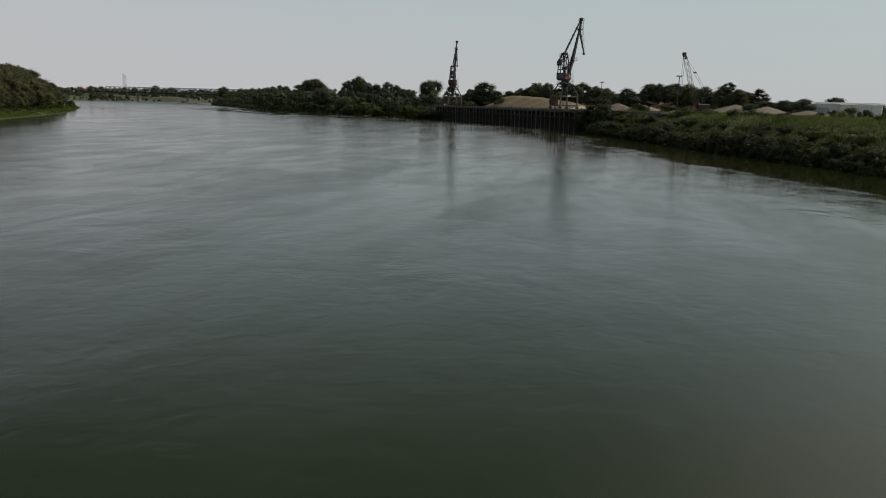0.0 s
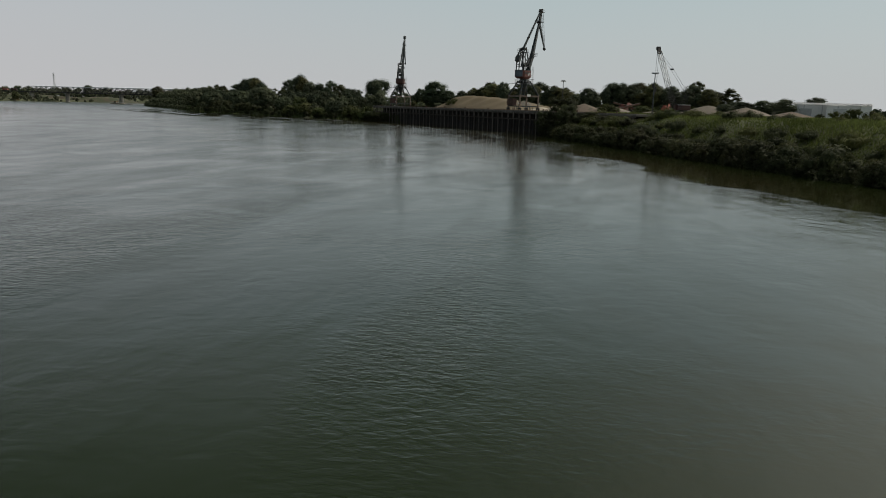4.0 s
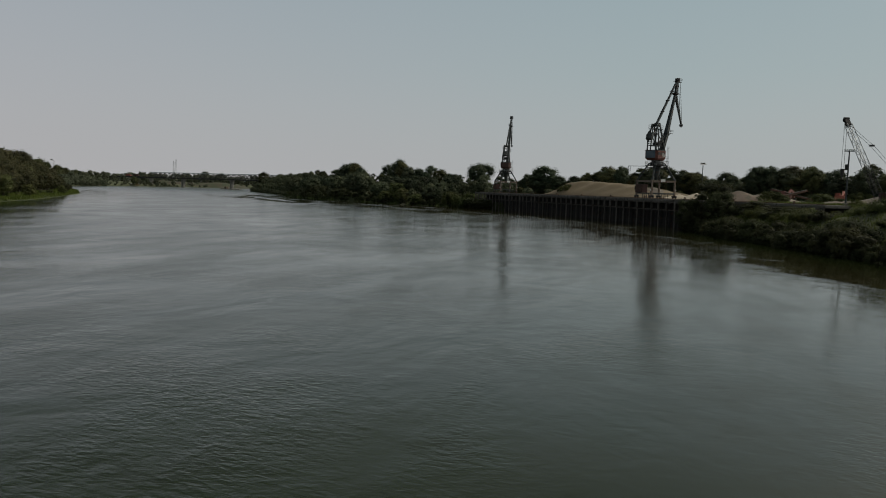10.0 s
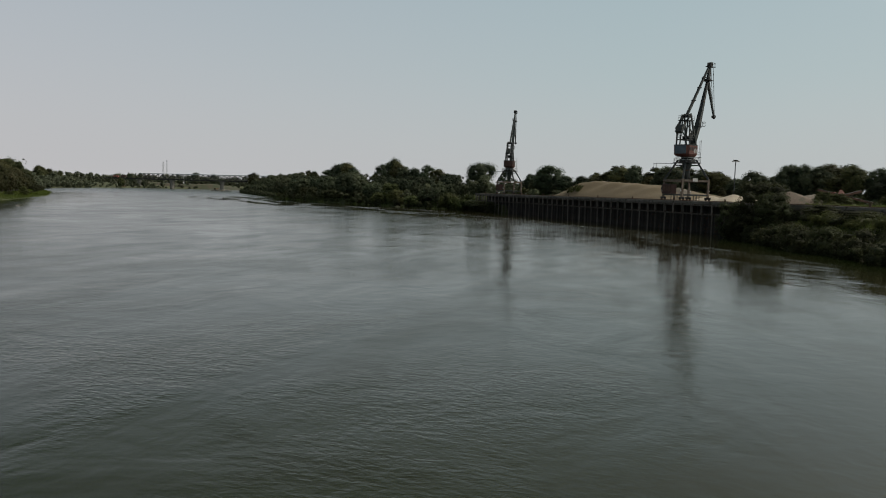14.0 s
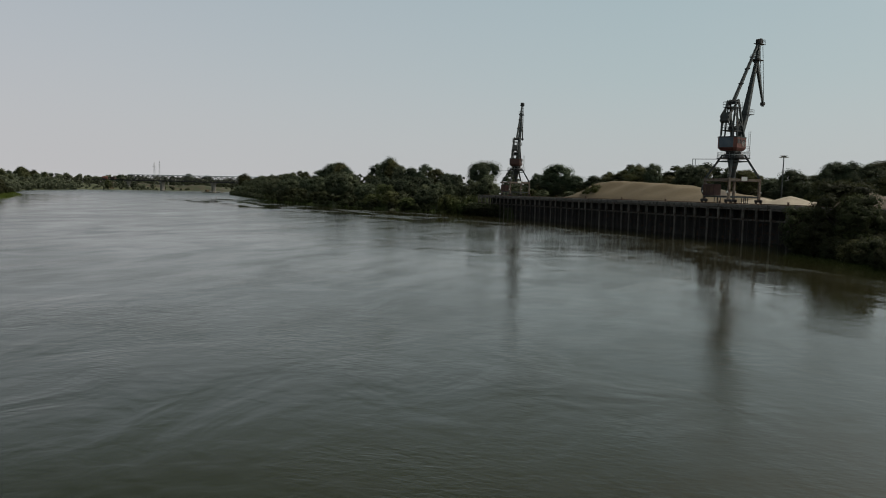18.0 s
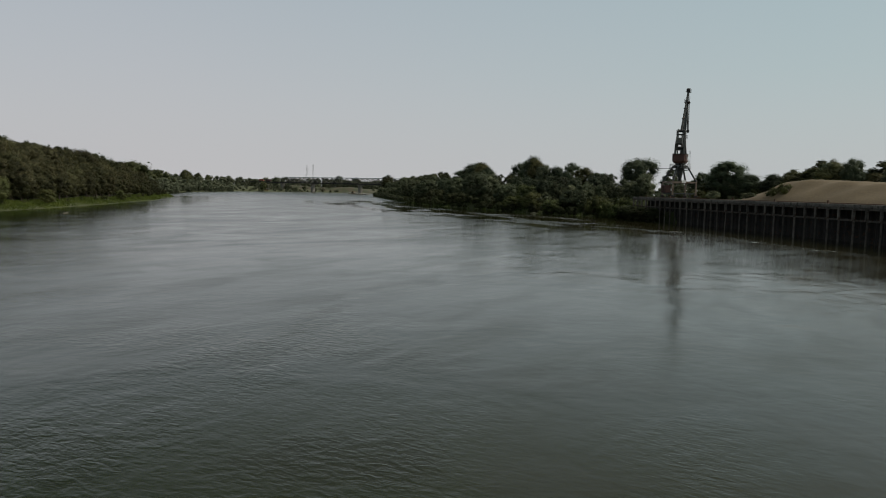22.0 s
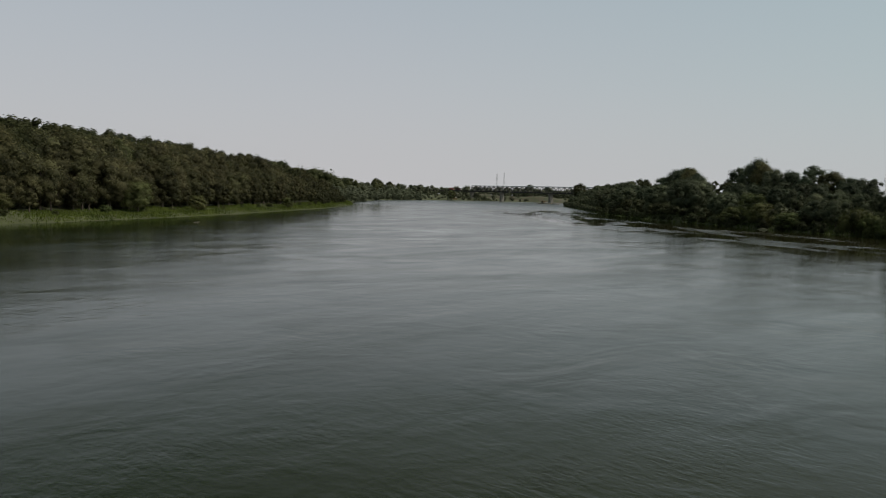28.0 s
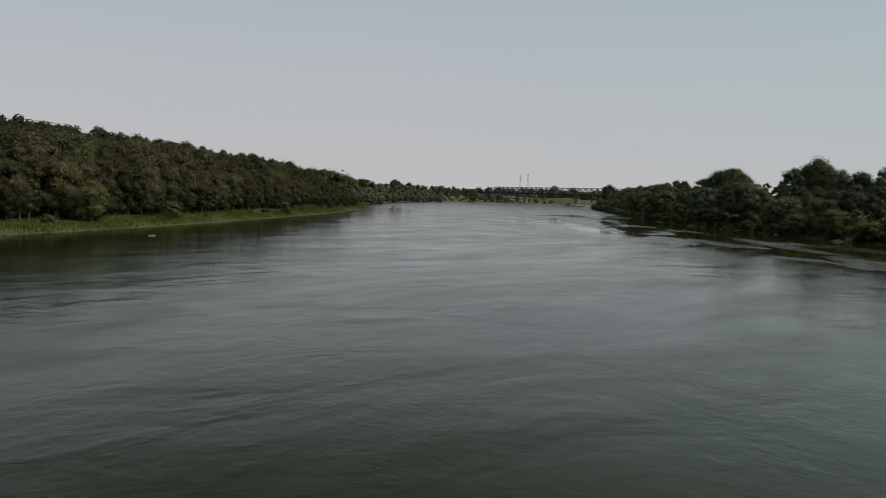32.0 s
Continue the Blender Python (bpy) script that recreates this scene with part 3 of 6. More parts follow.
# crane rails
for v in (2.1, 10.3):
    part("crane_rail", box(BM(), (QLEN / 2, v, DECK + 0.06), (QLEN - 2, 0.12, 0.12)), M_RUST, quay, "rusty crane rail")
bol = None
for i in range(11):
    if bol is None:
        bm = tube(BM(), (0, 0, DECK), (0, 0, DECK + 0.45), 0.18, 0.16, 10)
        tube(bm, (0, 0, DECK + 0.45), (0, 0, DECK + 0.58), 0.27, 0.24, 10)
        bo = part("bollard", bm, M_RUST, quay)
        bol = bo.data
    else:
        bo = new("bollard", bol)
        bo.parent = quay
    bo.location = (8 + i * 17.2, 0.75, 0)

# ---- trees and shrubs ----
def leaf_cloud(rng, lobes, n, size, droop=0.0):
    """Small leaf sprays scattered over and round the crown's lobes."""
    lobes = np.array(lobes)
    weight = lobes[:, 3] ** 2
    middle = (lobes[:, :3] * weight[:, None]).sum(0) / weight.sum()
    pick = rng.choice(len(lobes), n, p=weight / weight.sum())
    d = rng.normal(size=(n, 3))
    d /= np.linalg.norm(d, axis=1)[:, None]
    out = lobes[pick, :3] - middle
    out /= np.linalg.norm(out, axis=1)[:, None] + 1e-6
    flip = (d * out).sum(1) < -0.35
    d[flip] = -d[flip]
    rad = lobes[pick, 3] * (0.60 + 0.43 * rng.random(n) ** 1.5)
    c = lobes[pick, :3] + d * rad[:, None] * np.array((1, 1, 0.9))
    c[:, 2] = np.maximum(c[:, 2], 0.05)
    nrm = d * 0.8 + out * 0.5 + rng.normal(size=(n, 3)) * 0.32 + np.array((0, 0, 0.25))
    nrm /= np.linalg.norm(nrm, axis=1)[:, None]
    t = np.cross(nrm, rng.normal(size=(n, 3)))
    t /= np.linalg.norm(t, axis=1)[:, None] + 1e-9
    b = np.cross(nrm, t)
    if droop:
        t[:, 2] -= droop
    s = size * (0.55 + 0.9 * rng.random(n))[:, None]
    asp = (0.5 + 0.5 * rng.random(n))[:, None]
    bend = nrm * s * 0.25
    v = np.stack([c - t * s, c - b * s * asp * 0.6 + bend * 0.3, c + t * s * 0.9 - bend, c + b * s * asp * 0.6 + bend * 0.3], 1).reshape(-1, 3)
    f = np.arange(4 * n).reshape(n, 4)
    return v, f


def core_cloud(rng, lobes, sub=1):
    """Low, uneven inner masses that close the lobes."""
    bm0 = bmesh.new()
    bmesh.ops.create_icosphere(bm0, subdivisions=sub, radius=1)
    base = np.array([v.co[:] for v in bm0.verts])
    tri = np.array([[v.index for v in f.verts] for f in bm0.faces])
    bm0.free()
    vs, fs, k = [], [], 0
    for x, y, z, r in lobes:
        w = 1 + 0.22 * rng.normal(size=len(base))
        vs.append(base * (r * 0.54 * np.clip(w, 0.6, 1.3))[:, None] * (1, 1, 0.85) + (x, y, z))
        fs.append(tri + k)
        k += len(base)
    fs = np.vstack(fs)
    return np.vstack(vs), np.column_stack([fs, fs[:, 2]])


def crown_mesh(name, seed, lobes, n, size, droop=0.0):
    rng = np.random.default_rng(seed)
    v1, f1 = leaf_cloud(rng, lobes, n, size, droop)
    v2, f2 = core_cloud(rng, lobes)
    tri = f2[:, :3] + len(v1)
    v = np.vstack([v1, v2])
    me = bpy.data.meshes.new(name)
    me.vertices.add(len(v))
    me.vertices.foreach_set("co", v.astype(np.float32).ravel())
    loops = np.concatenate([f1.ravel(), tri.ravel()]).astype(np.int32)
    starts = np.concatenate([np.arange(0, f1.size, 4), f1.size + np.arange(0, tri.size, 3)]).astype(np.int32)
    me.loops.add(len(loops))
    me.loops.foreach_set("vertex_index", loops)
    me.polygons.add(len(starts))
    me.polygons.foreach_set("loop_start", starts)
    me.update(calc_edges=True)
    me["leaves"] = n
    return me


def dome_lobes(seed, width, height, base, count, lump=1.0):
    """Lobes round a full, uneven crown between base and height."""
    rng = np.random.default_rng(seed)
    hh = height - base
    mid = base + hh * 0.52
    out = []
    for i in range(count):
        zc = 1 - 2 * (i + 0.5) / count
        zc = max(zc, -0.85) + rng.uniform(-0.08, 0.08)
        a = i * 2.399 + rng.uniform(-0.45, 0.45)
        flat = math.sqrt(max(0.0, 1 - zc * zc)) ** 0.8
        reach = rng.uniform(0.56, 0.80)
        r = width * rng.uniform(0.085, 0.215) * lump
        z = mid + zc * hh * 0.5 * rng.uniform(0.62, 0.80)
        z = min(max(z, base + r * 0.3), height - r * 0.85)
        out.append((width / 2 * reach * flat * math.cos(a), width / 2 * reach * flat * math.sin(a), z, r))
    out.append((0, 0, mid, width * 0.27))
    out.append((width * 0.08, 0, mid + hh * 0.20, width * 0.24))
    out.append((-width * 0.10, width * 0.05, mid + hh * 0.30, width * 0.17))
    out.append((0, -width * 0.06, mid - hh * 0.20, width * 0.25))
    out.append((rng.uniform(-0.8, 0.8), rng.uniform(-0.8, 0.8), height - width * 0.20, width * 0.20))
    return out


def trunk_mesh(seed, height, base, lobes, r):
    """One skin: a tapering stem of rings, and limbs that grow out of its rings."""
    rng = random.Random(seed)
    bm = BM()

    def ring(c, rad, k, axis):
        m, _ = along(c, c + axis)
        return [bm.verts.new(m @ Vector((rad * math.cos(6.283 * i / k), rad * math.sin(6.283 * i / k), 0))) for i in range(k)]

    def skin(a, b):
        for i in range(len(a)):
            bm.faces.new((a[i], a[(i + 1) % len(a)], b[(i + 1) % len(b)], b[i]))

    rings, up = [], Vector((0, 0, 1))
    for k in range(6):
        c = Vector((rng.uniform(-0.12, 0.12) * k, rng.uniform(-0.12, 0.12) * k, -0.6 + (height * 0.78 + 0.6) * k / 5))
        rings.append((c, ring(c, r * (1.25 if k == 0 else 0.78 ** k), 7, up)))
        if k:
            skin(rings[-2][1], rings[-1][1])
    bm.faces.new(rings[-1][1])
    for x, y, z, rr in lobes[:: max(1, len(lobes) // 7)]:
        k = max(j for j in range(5) if j == 0 or rings[j][0].z < z * 0.8)
        tip = Vector((x * 0.9, y * 0.9, z))
        c0 = rings[k][0]
        away = (tip - c0).normalized()
        foot = ring(c0.lerp(tip, 0.04), r * 0.34, 5, away)
        skin(foot, ring(tip, r * 0.08, 5, away))
        bm.faces.new((rings[k][1][0], foot[0], foot[1]))
    me = bpy.data.meshes.new("trunk")
    bm.to_mesh(me)
    bm.free()
    return me


def tree_kind(name, seed, width, height, base, count, n, size, leaf, r, droop=0.0, lump=1.3):
    lobes = dome_lobes(seed, width, height, base, count, lump)
    return dict(name=name, leaf=leaf, h=height, w=width, crown=crown_mesh(name + "_crown", seed, lobes, n, size, droop), trunk=trunk_mesh(seed, height, base, lobes, r))


# full trees for the edges that the camera passes, plainer ones for the depth and the distance
POPLAR = [tree_kind("tree", 11 + i, 8.5 + i % 3, 18, 3.0, 34 + i, 3800, 0.30, M_LEAF, 0.32, lump=1.4) for i in range(4)]
DARK = [tree_kind("tree", 31 + i, 9.5 + i, 18, 1.6, 34 + i, 4200, 0.30, M_DARKLEAF, 0.35, lump=1.45) for i in range(3)]
WILLOW = [tree_kind("willow", 51 + i, 6.2 + 0.5 * (i % 3), 10, 0.3, 15 + i, 3200, 0.19, M_WILLOW, 0.25, 0.25) for i in range(4)]
INNER = [tree_kind("willow", 151 + i, 6.8, 10, 0.5, 13 + i, 1500, 0.25, M_WILLOW, 0.25, 0.25) for i in range(3)]
RWILLOW = [tree_kind("willow", 251 + i, 7.6 + 0.6 * i, 10, 0.3, 17 + i, 3600, 0.20, M_GREENWILLOW, 0.25, 0.25, lump=1.45) for i in range(3)]
RINNER = [tree_kind("willow", 261 + i, 7.6, 10, 0.5, 15 + i, 1700, 0.26, M_GREENWILLOW, 0.25, 0.25) for i in range(2)]
QWILLOW = tree_kind("willow", 256, 8.2, 10, 0.2, 18, 4200, 0.19, M_DARKSHADED, 0.25, 0.25, lump=1.3)
PALE = [tree_kind("willow", 61 + i, 8.5, 9, 0.2, 15 + i, 3400, 0.21, M_LIGHTLEAF, 0.22, 0.2) for i in range(2)]
SHRUB = [tree_kind("shrub", 71 + i, 4.6 + 0.5 * i, 4.0, 0.0, 9 + i, 1300, 0.17, M_SHRUB, 0.10, 0.1) for i in range(4)]
DARKSHRUB = [tree_kind("shrub", 81 + i, 4.6 + 0.5 * i, 4.0, 0.0, 9 + i, 1300, 0.17, M_DARKSHADED, 0.10, 0.1) for i in range(3)]
LOWSHRUB = [tree_kind("shrub", 171 + i, 7.5 + i, 2.4, 0.0, 16, 2400, 0.17, (M_SHRUB, M_DARKSHADED)[i], 0.10, 0.1) for i in range(2)]
BIGWILLOW = [tree_kind("willow", 271 + i, 17, 15, 0.3, 46 + i, 6500, 0.25, M_GREENWILLOW, 0.40, 0.25, lump=1.0) for i in range(2)]
ROUND = tree_kind("tree", 44, 14, 18, 7.2, 30, 8000, 0.22, M_DARKLEAF, 0.32)
BACK = [tree_kind("tree", 91 + i, 7.6 + i % 3, 18, 3.0, 15 + i, 900, 0.48, M_LEAF, 0.30) for i in range(4)]
BACKBUSH = [tree_kind("shrub", 181 + i, 4.6 + 0.5 * i, 4.0, 0.0, 11, 420, 0.28, M_DARKSHADED, 0.10, 0.1) for i in range(2)]
RBUSH = [tree_kind("shrub", 185 + i, 4.6 + 0.5 * i, 4.0, 0.0, 11, 520, 0.26, M_GREENWILLOW, 0.10, 0.1) for i in range(2)]
BACKDARK = [tree_kind("tree", 96 + i, 8.5 + i, 18, 3.0, 15 + i, 900, 0.48, M_DARKLEAF, 0.30) for i in range(2)]
LABELS = {
    "tree": "broad leafy tree with a dense green crown",
    "willow": "rounded grey-green willow with drooping branches",
    "shrub": "low bushy green shrub on the bank",
}
plant_rng = random.Random(9)


def plant(kind, x, y, height, width=None, group="", label="", z=None):
    """Set one tree of that kind, scaled to a height and a width."""
    s = height / kind["h"]
    w = (width / kind["w"]) if width else s * plant_rng.uniform(0.9, 1.15)
    sink = 0.16 * height if kind["name"] == "shrub" else 0.05
    root = thing(kind["name"], Matrix.LocRotScale((x, y, (land(x, y) if z is None else z) - sink), Euler((0, 0, plant_rng.uniform(0, 6.283))), (w, w * plant_rng.uniform(0.92, 1.08), s)))
    tagged(root, label or LABELS[kind["name"]], kind["name"], group)
    link_shared("trunk", kind["trunk"], M_BARK, root)
    link_shared("crown", kind["crown"], kind["leaf"], root)
    return root


def link_shared(name, me, mat, parent):
    if not me.materials:
        me.materials.append(mat)
    ob = new(name, me)
    ob.parent = parent
    return ob


def line_at(line, s):
    for a, b in zip(line[:-1], line[1:]):
        ln = np.linalg.norm(b - a)
        if s <= ln:
            d = (b - a) / ln
            return a + d * s, d
        s -= ln
    return b, d


def start_of(line, i):
    return float(sum(np.linalg.norm(line[k + 1] - line[k]) for k in range(i)))


def rows_along(line, i0, i1, side, rows, seed, group, mass=""):
    """Rows of plants beside a bank: (setback, spacing, kinds, low height, high height)."""
    rng = random.Random(seed)
    s0, s1 = start_of(line, i0), start_of(line, i1)
    for back, step, kinds, lo, hi in rows:
        s = s0 + rng.uniform(0, step)
        while s < s1:
            p, d = line_at(line, s)
            off = back + rng.uniform(-0.22, 0.22) * max(3.0, back * 0.35)
            q = p + np.array((-d[1], d[0])) * off * side
            if mass:
                gather(mass, rng.choice(kinds), q[0], q[1], rng.uniform(lo, hi))
            else:
                plant(rng.choice(kinds), q[0], q[1], rng.uniform(lo, hi), group=group)
            s += step * rng.uniform(0.7, 1.3)


MASS = {}


def gather(mass, kind, x, y, height, width=None, z=None):
    """Keep one plant of a mass for later; the mass becomes one mesh."""
    s = height / kind["h"]
    w = (width / kind["w"]) if width else s * plant_rng.uniform(0.9, 1.15)
    m = Matrix.LocRotScale((x, y, (land(x, y) if z is None else z) - 0.05), Euler((0, 0, plant_rng.uniform(0, 6.283))), (w, w, s))
    MASS.setdefault((mass, kind["leaf"].name), []).append((kind["crown"], np.array(m)))


def grow_masses(labels):
    for (mass, leaf), items in MASS.items():
        vs, quads, tris, k = [], [], [], 0
        for me, m in items:
            co = np.empty(len(me.vertices) * 3, np.float32)
            me.vertices.foreach_get("co", co)
            vs.append(co.reshape(-1, 3) @ m[:3, :3].T + m[:3, 3])
            idx = np.empty(len(me.loops), np.int32)
            me.loops.foreach_get("vertex_index", idx)
            nq = me["leaves"] * 4
            q = idx[:nq].reshape(-1, 4) + k
            tris += [q[:, :3], q[:, [0, 2, 3]], idx[nq:].reshape(-1, 3) + k]
            k += len(me.vertices)
        ob = link_mesh(mass, array_mesh(mass, np.vstack(vs), np.vstack(tris)), bpy.data.materials[leaf])
        tagged(ob, labels[mass], "woods", kind="stuff")


# the wood on the low bank across the river: willows in front, taller trees behind
rows_along(LEFT, 3, 8, 1, [
    (6, 15, SHRUB, 1.0, 2.2), (11, 5.0, WILLOW, 5.5, 9.5), (17, 5.5, WILLOW, 10, 13.5), (24, 5.5, INNER + POPLAR[:1], 13.5, 17), (32, 6.5, INNER[:2] + BACK[:2], 15.5, 18.5)],
    4, "wood on the low bank")
rows_along(LEFT, 5, 8, 1, [(12, 9, WILLOW, 9.5, 12), (23, 9, POPLAR[:2] + INNER, 16, 18)], 19, "wood on the low bank")
rows_along(LEFT, 3, 8, 1, [(43, 6.5, BACK, 16, 18.5), (56, 7.5, BACK + BACKDARK[:1], 18, 20.5), (70, 8, BACK, 20.5, 23)], 5, "", "deep_wood")
rows_along(LEFT, 3, 5, 1, [(90, 9, BACK, 23, 25.5), (115, 10, BACK, 25, 27.5)], 16, "", "deep_wood")
rows_along(LEFT, 5, 9, 1, [(90, 8.5, BACK, 23, 25.5), (120, 9.5, BACK, 26, 28.5)], 15, "", "deep_wood")
rows_along(LEFT, 3, 8, 1, [(14, 5.0, BACKBUSH, 3.0, 5.0), (22, 5.5, BACKBUSH, 4.5, 6.0)], 6, "", "undergrowth")
rows_along(LEFT, 8, 10, 1, [(6, 15, BACKBUSH, 1.5, 3.0), (11, 5.5, BACKBUSH + INNER[:1], 4.5, 8.0), (17, 6, INNER, 8, 12), (24, 7, INNER + BACK[:2], 12, 16.5), (34, 8, BACK, 14.5, 18), (46, 9, BACK, 16.5, 20), (62, 10, BACK, 18.5, 22)], 9, "", "deep_wood")
# the bank upstream of the quay
rows_along(RIGHT, 12, 14, -1, [
    (1.5, 6.0, DARKSHRUB, 1.2, 4.2), (6, 5.0, RWILLOW + DARKSHRUB, 4.0, 7.5), (11, 5.5, RWILLOW, 6, 8.5), (17, 6.5, RINNER + DARK, 7, 9.5)], 12, "trees on the steep bank")
rows_along(RIGHT, 14, 18, -1, [
    (1.5, 6.5, DARKSHRUB, 1.0, 4.4), (6, 6.0, RWILLOW + DARKSHRUB, 2.6, 7.0), (11, 7, RWILLOW[:1] + DARK[:2], 4.5, 8.5), (17, 8.5, DARK, 6, 11)],
    2, "trees on the steep bank")
rows_along(RIGHT, 12, 18, -1, [(26, 8, BACKDARK, 8, 11), (38, 11, BACKDARK + BACK, 10.5, 12.5)], 7, "", "deep_wood")
rows_along(RIGHT, 18, 21, -1, [
    (1.5, 4.5, RBUSH, 1.8, 4.4), (6, 5.5, RBUSH + RINNER, 3.5, 7), (12, 7, RINNER, 6, 9), (20, 8, BACKDARK + RINNER, 9, 13), (30, 10, BACKDARK + BACK, 11, 15.0)], 8, "", "deep_wood")
for x, y, top, w, kinds in ((-227, 494, 24.4, 11, DARK[2]), (-219, 487, 22.6, 10, POPLAR[2]), (-235, 500, 23.2, 10, DARK[1]), (-222, 490, 23.8, 9, POPLAR[0]), (-213, 480, 20.5, 9, DARK[0]), (-213, 482, 19, 15, RWILLOW[0]), (-240, 500, 19.5, 14, DARK[0]), (-169, 444, 25.0, 8.5, DARK[1]), (-163, 437, 21.8, 8, POPLAR[3]), (-175, 451, 23.0, 9, DARK[0]), (-166, 441, 23.2, 7.5, POPLAR[1]), (-183, 458, 22, 10, DARK[0]), (-157, 430, 20.5, 9.5, DARK[2]), (-391, 630, 19, 11, POPLAR[1]), (-149, 425, 19.2, 9, DARK[1]), (-139, 417, 20.4, 9.5, DARK[0]), (-132, 413, 18.6, 9, POPLAR[2]), (-125, 409, 16.5, 9, DARK[2]), (-106.8, 403.1, 21.4, 13.6, ROUND), (-81, 432, 22.4, 14, DARK[2]), (-25, 386, 19.5, 10, DARK[0]), (25, 343, 19.4, 10, DARK[1]), (-43, 402, 20, 11, POPLAR[1])):
    plant(kinds, x, y, top - land(x, y), w, group="tall trees of the port side")
# broad old willows that stand out of the bank's edge
for x, y, h, w in ((-177, 408, 13.5, 17), (-196, 421, 10.0, 13), (-157, 394, 9.0, 11), (-232, 452, 10.5, 14), (-262, 481, 11, 15)):
    plant(BIGWILLOW[int(-x) % 2], x, y, h, w, label="broad old grey-green willow at the water's edge", group="old willows of the steep bank")
# belt of trees behind the yard
rng = random.Random(4)
BELT = np.array([(-105, 462), (-81, 436), (-44, 404), (-10, 372), (25, 345), (42, 331), (52, 316)], float)
for k in range(46):
    p, d = line_at(BELT, start_of(BELT, 6) * k / 45)
    for row in range(2):
        x, y = p + np.array((d[1], -d[0])) * -(row * 9 + rng.uniform(-2.5, 2.5)) + d * rng.uniform(-2.5, 2.5)
        top = (19.5 if k > 24 else 20.6 if k > 14 else 18.0) + rng.uniform(-5.0, 1.4) - 2.5 * (0.62 < k / 45 < 0.72)
        if row:
            gather("deep_wood", rng.choice(BACK[:2] + BACKDARK), x, y, top - DECK + 0.4, rng.uniform(9, 13), DECK - 0.4)
        else:
            plant(rng.choice(DARK + POPLAR[:2]), x, y, top - DECK + 0.4, rng.uniform(6.5, 10.5), group="tree belt behind the yard", z=DECK - 0.4)
    if k % 2 == 0:
        x, y = p + np.array((-d[1], d[0])) * -6
        plant(rng.choice(SHRUB + WILLOW[:2]), x, y, rng.uniform(3, 5.5), group="tree belt behind the yard", z=DECK - 0.4)
for x, y, top, w in ((62, 268, 12.6, 8), (67, 264, 13.0, 7), (57, 272, 12.0, 7), (80, 279, 14.2, 8), (52, 277, 11.2, 6), (92, 275, 12.2, 7), (60, 300, 12.6, 7)):
    plant(rng.choice(DARK), x, y, top - DECK + 0.3, w, group="trees beside the warehouse", z=DECK - 0.3)
for dx, dy, h in ((0, 0, 3.4), (-3.2, 1.5, 2.6), (3.0, -1.2, 2.9), (-6, 2.6, 1.8)):
    plant(SHRUB[1], 64.2 + dx, 191.6 + dy, h, group="bushes before the warehouse")
# shrubs of the near bank, downstream of the quay
rows_along(RIGHT, 1, 9, -1, [(0.6, 3.4, DARKSHRUB, 2.6, 5.4), (3.8, 4.2, DARKSHRUB + SHRUB[:2], 1.8, 3.8)], 3, "shrubs of the near bank")
rows_along(RIGHT, 1, 9, -1, [(-0.2, 3.0, DARKSHRUB, 1.0, 2.0), (7.5, 9.0, LOWSHRUB, 0.9, 1.9), (14, 14, LOWSHRUB, 0.8, 1.5), (19, 18, LOWSHRUB, 0.8, 1.5), (25, 30, LOWSHRUB, 0.8, 1.4)], 18, "", "bank_scrub")
for x, y, top, w in ((1.0, 235.0, 11.6, 10), (-3.6, 238.6, 8.0, 6.5), (2.6, 230.0, 9.4, 7), (9.5, 221, 7.4, 7), (-2.6, 233, 5.6, 6), (14, 214, 6.6, 7)):
    plant(QWILLOW, x, y, top - max(0.3, land(x, y)), w, group="willows at the quay's end", label="large dark willow leaning over the end of the quay")
tuft_rng = random.Random(17)
for i in range(8):
    for k in range(3):
        place = QUAY_A + QUAY_DIR * (-22 + 6.2 * i + tuft_rng.uniform(-2, 2)) + QUAY_IN * (-4 - 5.5 * k + tuft_rng.uniform(-2, 2))
        x, y = float(place[0]), float(place[1])
        if land(x, y) > 1.0:
            plant(tuft_rng.choice(LOWSHRUB), x, y, tuft_rng.uniform(1.0, 2.1), tuft_rng.uniform(5, 8), group="shrubs of the near bank")
for x, y, h, w in ((-97.5, 361.5, 4.5, 6), (-101, 360.5, 5.2, 6), (-105, 363, 6.5, 7), (-95, 358.5, 3.2, 4.5), (-100, 366, 8, 8), (-109, 366, 8.5, 8), (-92.5, 356.8, 2.4, 3.5)):
    plant(plant_rng.choice(RWILLOW[:2] + SHRUB), x, y, h, w, group="bushes round the quay's upstream end", z=max(0.0, land(x, y)))
for k in range(7):
    x, y = QUAY_A + QUAY_DIR * (QLEN - 19 + 3.4 * k) + QUAY_IN * (-0.6 - 0.45 * k)
    plant(QWILLOW, float(x), float(y), tuft_rng.uniform(3.2, 5.2), tuft_rng.uniform(5, 6.5), group="bushes round the quay's upstream end", label="dark willow bush hanging over the water under the quay", z=-0.1)
for x, y, h, w in ((13.2, 247, 3.4, 4.5), (14.4, 239.5, 3.0, 4.5), (15.5, 241, 2.4, 4), (23.6, 239, 3.0, 5.5), (27, 236, 1.9, 4), (-48.4, 323.6, 5.2, 5.5), (-50.5, 326, 4.2, 5), (-58, 338, 2.2, 4), (-70, 352, 2.6, 4.5), (-76, 361, 3.4, 5), (-84, 372, 4.4, 6)):
    plant(plant_rng.choice(RWILLOW[:2] + SHRUB), x, y, h, w, group="bushes in the yard", z=DECK - 0.1)
